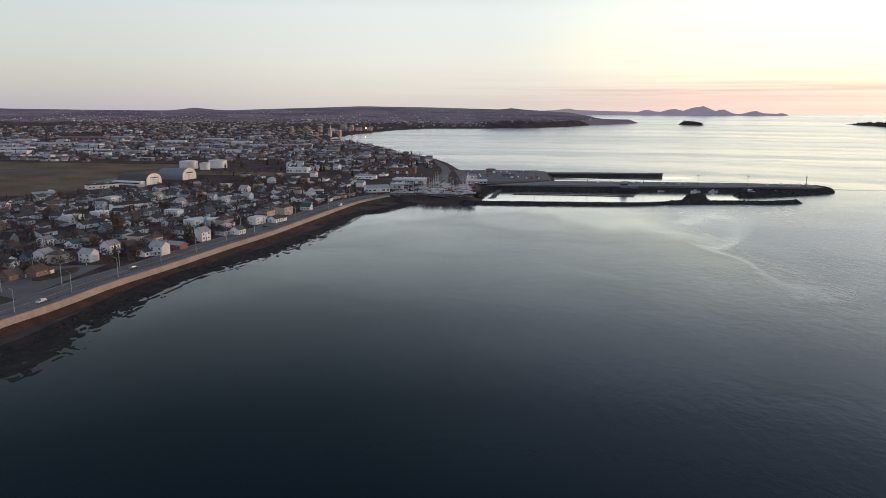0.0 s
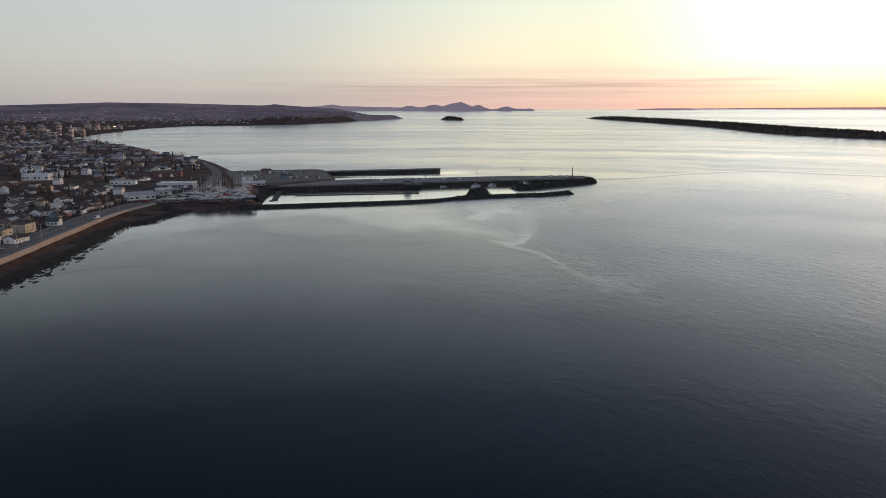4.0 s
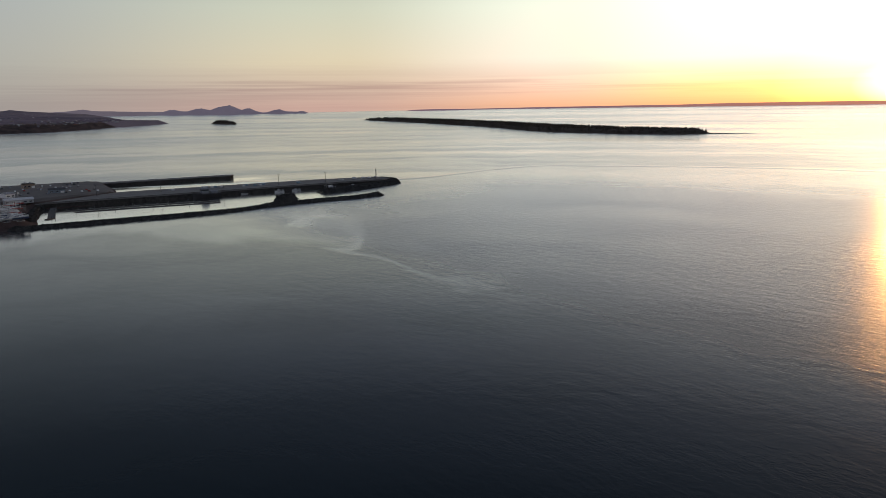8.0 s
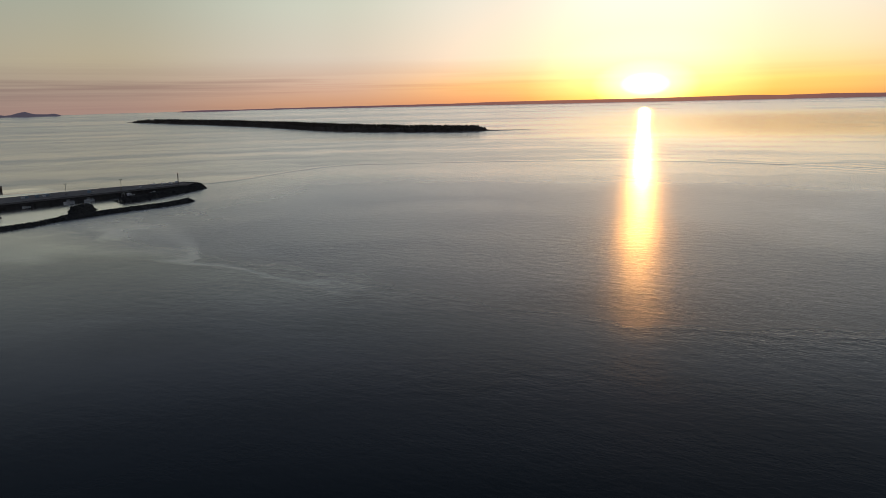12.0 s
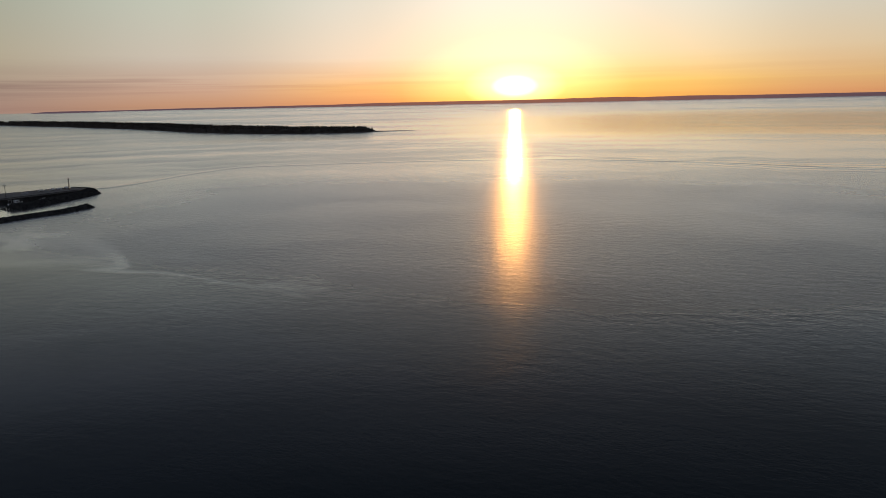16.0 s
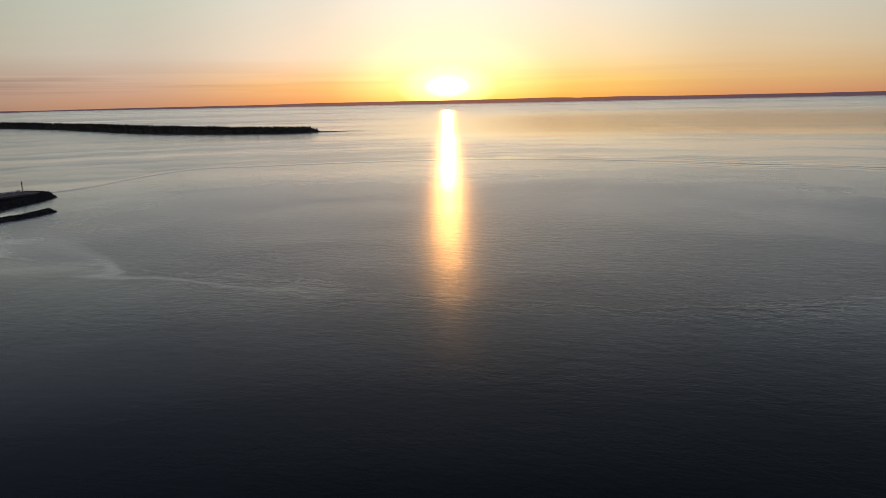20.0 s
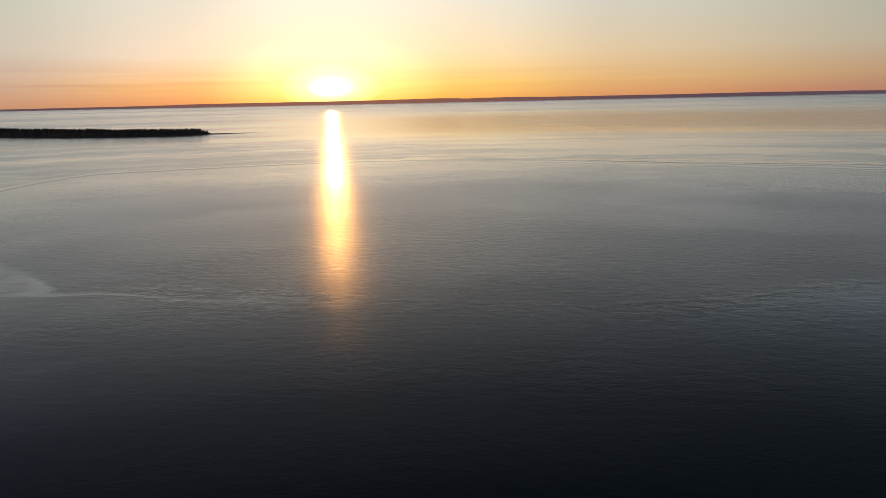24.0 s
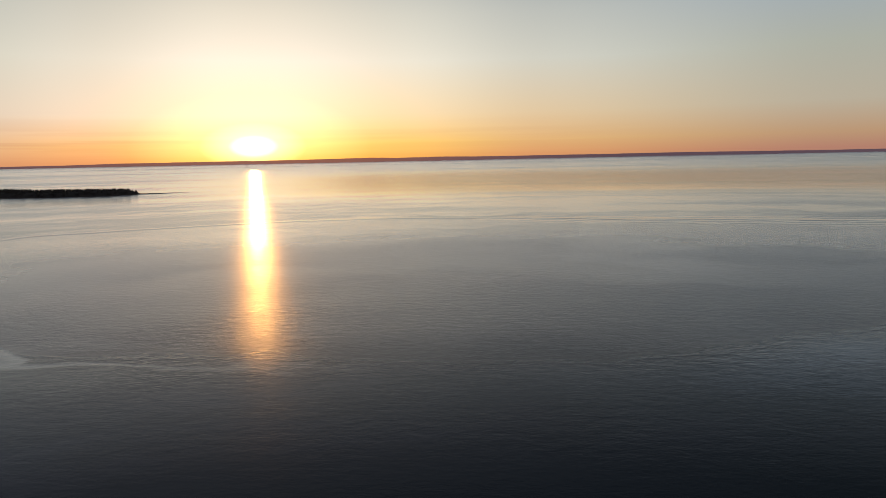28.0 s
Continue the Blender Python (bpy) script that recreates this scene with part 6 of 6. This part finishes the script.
def motor_boat(x, y, z, turn, length, label, paint="gelcoat", cabin=True, mast=0.0):
    ob = thing("fishing_boat", label, "boat", at=pose(x, y, z, 0, 0, turn))
    part("hull", hull_shape(length, length * 0.34, length * 0.17, length * 0.05), M[paint], ob)
    top = length * 0.17
    part("rubbing_strake", Shape().box(-length * 0.48, length * 0.2, -length * 0.172, length * 0.172, top - 0.18, top - 0.02), M["dark_steel"], ob)
    if cabin:
        house = part("wheelhouse", Shape().chamfer_box(-length * 0.05, length * 0.2, -length * 0.11, length * 0.11, top, top + length * 0.2, 0.2), M["gelcoat" if length < 20 else "hangar_blue"], ob)
        part("wheelhouse_window", Shape().box(-length * 0.03, length * 0.203, -length * 0.112, length * 0.112, top + length * 0.11, top + length * 0.16), M["glass"], house)
    if mast:
        part("mast", Shape().tube(0.16, 0.08, top, top + mast, 7, pose(-length * 0.08, 0, 0)), M["steel"], ob)
        part("boom", Shape().beam((-length * 0.08, 0, top + mast * 0.3), (-length * 0.42, 0, top + mast * 0.62), 0.16), M["steel"], ob)
        part("gantry", Shape().beam((-length * 0.42, -length * 0.13, top), (-length * 0.42, -length * 0.13, top + mast * 0.45), 0.2)
             .beam((-length * 0.42, length * 0.13, top), (-length * 0.42, length * 0.13, top + mast * 0.45), 0.2)
             .beam((-length * 0.42, -length * 0.13, top + mast * 0.45), (-length * 0.42, length * 0.13, top + mast * 0.45), 0.2), M["steel"], ob)
    return ob


ship = motor_boat(190, 757.5, -0.9, 178, 27, "dark grey working vessel moored at the wharf", "dark_roof", True, 7.5)
part("deckhouse", Shape().chamfer_box(-9.5, -3.5, -3.0, 3.0, 4.5, 6.8, 0.3), M["hangar_blue"], ship)
part("bridge", Shape().chamfer_box(0.5, 4.0, -2.6, 2.6, 9.9, 11.6, 0.3), M["grey_siding"], ship)
motor_boat(262, 754.0, -0.5, 177, 9.5, "small white motor boat moored at the wharf", "gelcoat", True, 2.0)
motor_boat(280, 753.0, -0.5, 178, 9.0, "small white cabin boat beside the wharf", "gelcoat", True, 2.4)
motor_boat(312, 741.0, -0.8, 10, 14.0, "white trawler with a mast in the slip", "gelcoat", True, 7.0)
motor_boat(340, 744.0, -0.5, 10, 9.0, "small blue fishing boat in the slip", "navy", True, 2.5)
motor_boat(360, 746.5, -0.5, 12, 8.0, "small white dinghy in the slip", "gelcoat", False)
motor_boat(228, 760.5, -0.4, 177, 6.5, "small open white boat by the wharf", "gelcoat", False)

# ---------------------------------------------------------------- pontoons of the marina


def pontoon(line, width, label, fingers=0.0, side=1, reach=8.0):
    ob = thing("pontoon", label, "pontoon", "floating pontoons of the marina")
    part("deck", ribbon(line, [-width / 2, -width / 2, width / 2, width / 2], [-0.1, 0.55, 0.55, -0.1]), M["pontoon"], ob)
    if fingers:
        for q, t in along(line, fingers):
            nrm = Vector((-t.y, t.x)) * side
            a = q + nrm * width / 2
            b = a + nrm * reach
            part("finger", Shape().add([(a.x - t.x * .5, a.y - t.y * .5, 0.5), (a.x + t.x * .5, a.y + t.y * .5, 0.5), (b.x + t.x * .35, b.y + t.y * .35, 0.5), (b.x - t.x * .35, b.y - t.y * .35, 0.5),
                                        (a.x - t.x * .5, a.y - t.y * .5, 0.0), (a.x + t.x * .5, a.y + t.y * .5, 0.0), (b.x + t.x * .35, b.y + t.y * .35, 0.0), (b.x - t.x * .35, b.y - t.y * .35, 0.0)],
                                       [(0, 1, 2, 3), (7, 6, 5, 4), (0, 4, 5, 1), (1, 5, 6, 2), (2, 6, 7, 3), (3, 7, 4, 0)]), M["pontoon"], ob)
    for q, t in along(line, 30.0):
        part("pile", Shape().tube(0.22, 0.22, -2.0, 2.6, 7, pose(q.x + t.y * (width / 2 + 0.3), q.y - t.x * (width / 2 + 0.3), 0)), M["dark_steel"], ob)
    return ob


pontoon([(48, 698), (53, 730), (60, 768)], 5.0, "wide grey floating jetty at the basin's head")
pontoon([(50, 699), (44, 692)], 3.0, "short grey landing stage beside the basin's corner")
pontoon([(57, 741), (120, 735), (190, 722)], 2.6, "long grey pontoon with mooring fingers", 9.0, 1, 7.0)
pontoon([(70, 725), (120, 720), (186, 709)], 2.6, "long grey pontoon along the marina", 9.0, 1, 6.0)
pontoon([(53, 742), (66, 740)], 2.0, "narrow grey link pontoon in the basin")

# ---------------------------------------------------------------- lights and buildings of the wharf


def build_mast_light():
    ob = thing("wharf_light", "tall dark light mast on the wharf", "light mast", "light masts of the wharf")
    part("base", Shape().chamfer_box(-0.6, 0.6, -0.6, 0.6, -0.1, 0.9, 0.1), M["concrete"], ob)
    part("pole", Shape().tube(0.24, 0.14, 0.8, 10.2, 8), M["dark_steel"], ob)
    part("crossbar", Shape().box(-1.3, 1.3, -0.1, 0.1, 10.0, 10.2), M["dark_steel"], ob)
    for x in (-1.1, 1.1):
        part("floodlight", Shape().chamfer_box(x - 0.35, x + 0.35, -0.3, 0.25, 10.2, 10.75, 0.08), M["dark_steel"], ob)
    return ob


for x, y in ((101, 800), (157, 793), (217, 789), (272, 778), (322, 770)):
    put("mast_light", build_mast_light, pose(x, y, 4.8))
tower = thing("beacon_tower", "slim lattice beacon tower at the wharf's end", "beacon", at=pose(380, 762, 4.8))
for x in (-0.5, 0.5):
    for y in (-0.5, 0.5):
        part("leg", Shape().beam((x, y, 0), (x * 0.5, y * 0.5, 9.6), 0.14), M["dark_steel"], tower)
for i in range(5):
    k, z = 0.5 - i * 0.05, i * 1.95
    part("brace", Shape().beam((-k, -k, z), (k * 0.87, -k * 0.87, z + 1.9), 0.11).beam((k, k, z), (-k * 0.87, k * 0.87, z + 1.9), 0.11).beam((-k, k, z), (-k * 0.87, -k * 0.87, z + 1.9), 0.11), M["dark_steel"], tower)
part("platform", Shape().chamfer_box(-0.8, 0.8, -0.8, 0.8, 9.6, 9.85, 0.06), M["dark_steel"], tower)
part("lantern", Shape().tube(0.45, 0.45, 9.85, 11.2, 10), M["glass"], tower)
part("lantern_cap", Shape().tube(0.6, 0.1, 11.2, 11.7, 10), M["red_paint"], tower)
hall("wharf_hut", "small pale hut beside the beacon", "hut", 372, 768, 6, 4, 2.8, 4, "grey_siding", "white_roof", "flat", 2)
hall("wharf_store", "small white store at the wharf's end", "hut", 389, 770, 6, 4.5, 2.8, 4, "white_siding", "grey_roof", "gable", 2)
for i, (x, y, w) in enumerate(((200, 797, 10), (213, 796, 12), (256, 786, 16), (170, 800, 8), (240, 789, 6), (296, 778, 7), (345, 776, 8))):
    c = thing("cargo_stack", "low pale stack of gear on the wharf deck", "gear stack", "stacks on the wharf", pose(x, y, 4.8, 0, 0, -4))
    for j in range(max(2, int(w / 3))):
        part("crate", Shape().chamfer_box(-w / 2 + j * 3, -w / 2 + j * 3 + 2.7, -1.2, 1.2, 0, 1.0 + 0.5 * ((i + j) % 3), 0.1), M[("grey_roof", "white_roof", "blue_roof")[(i + j) % 3]], c)
bollards = thing("kerb_timber", "dark timber kerb along the wharf's edge", "kerb")
part("timber", ribbon([(48, 770.2), (298, 758.2), (383, 753.2)], [-0.2, -0.2, 0.3, 0.3], [4.8, 5.15, 5.15, 4.8]), M["wharf_face"], bollards)

# ---------------------------------------------------------------- weed beds and stones along the tide line
COAST_NEAR = smooth_line(COAST[3:17], 1.1)


def weed_bed():
    """Low mats of bladder weed that break the surface in ragged patches, densest by the wall."""
    s = Shape()
    offs = np.concatenate([np.arange(-20.0, 0.0, 0.62), np.arange(0.0, 7.5, 0.9)])
    pts = [Vector(p) for p in COAST_NEAR]
    n, k = len(pts), len(offs)
    for i, p in enumerate(pts):
        t = (pts[min(i + 1, n - 1)] - pts[max(i - 1, 0)]).normalized()
        nx, ny = -t.y, t.x
        wide = 7.5 + 5.5 * noise.noise((p.y * 0.021, 3.1, 0.0)) + 4.0 * noise.noise((p.y * 0.075, 9.7, 0.0)) + 6.0 * min(max((300.0 - p.y) / 60.0, 0.0), 1.0) - 2.5 * min(max((p.y - 330.0) / 60.0, 0.0), 1.0) - 3.0 * min(max((p.y - 430.0) / 120.0, 0.0), 1.0)
        for o in offs:
            x, y = p.x + nx * o, p.y + ny * o
            u = (x * t.x + y * t.y)
            lumps = noise.fractal((u * 0.16, o * 0.42, 1.7), 0.9, 2.1, 4)
            fine = noise.noise((u * 0.9, o * 1.5, 5.0))
            z = 0.16 * (wide + o) / 6.0 + 0.34 * lumps + 0.07 * fine if o < 0 else 0.10 + 0.20 * o + 0.12 * lumps + 0.06 * fine
            s.v.append((x, y, max(min(z, 0.34 if o < 0 else 2.0), -0.5)))
        if i:
            for j in range(k - 1):
                q = ((i - 1) * k + j, i * k + j, i * k + j + 1, (i - 1) * k + j + 1)
                if max(s.v[a][2] for a in q) > -0.05:
                    s.f.append(q)
    return s


solo("weed_bed", weed_bed(), M["weed"], "dark ragged mats of wet seaweed along the tide line", "seaweed", kind="structure", smooth=True)
br = random.Random(81)
tide = Shape()
for q, t in along(COAST_NEAR, 0.55):
    nrm = Vector((-t.y, t.x))
    o = br.uniform(-5.0, 6.0)
    size, long = br.uniform(0.25, 0.7), br.uniform(1.0, 2.2)
    a0 = math.atan2(t.y, t.x) + br.uniform(-0.5, 0.5)
    m = Matrix.Translation((q.x + nrm.x * o, q.y + nrm.y * o, 0.1 + max(o, 0) * 0.2)) @ Euler((0, 0, a0)).to_matrix().to_4x4()
    n = 6
    ring = [(size * long * br.uniform(0.7, 1.15) * math.cos(i * 1.047), size * br.uniform(0.7, 1.15) * math.sin(i * 1.047)) for i in range(n)]
    top = br.uniform(0.1, 0.35)
    tide.add([(x, y, -0.4) for x, y in ring] + [(x * 0.7, y * 0.7, top) for x, y in ring], [(i, (i + 1) % n, n + (i + 1) % n, n + i) for i in range(n)] + [tuple(range(n, 2 * n))], m)
solo("tide_rocks", tide, M["beach"], "dark weed-covered stones along the tide line", "rocks", kind="stuff")
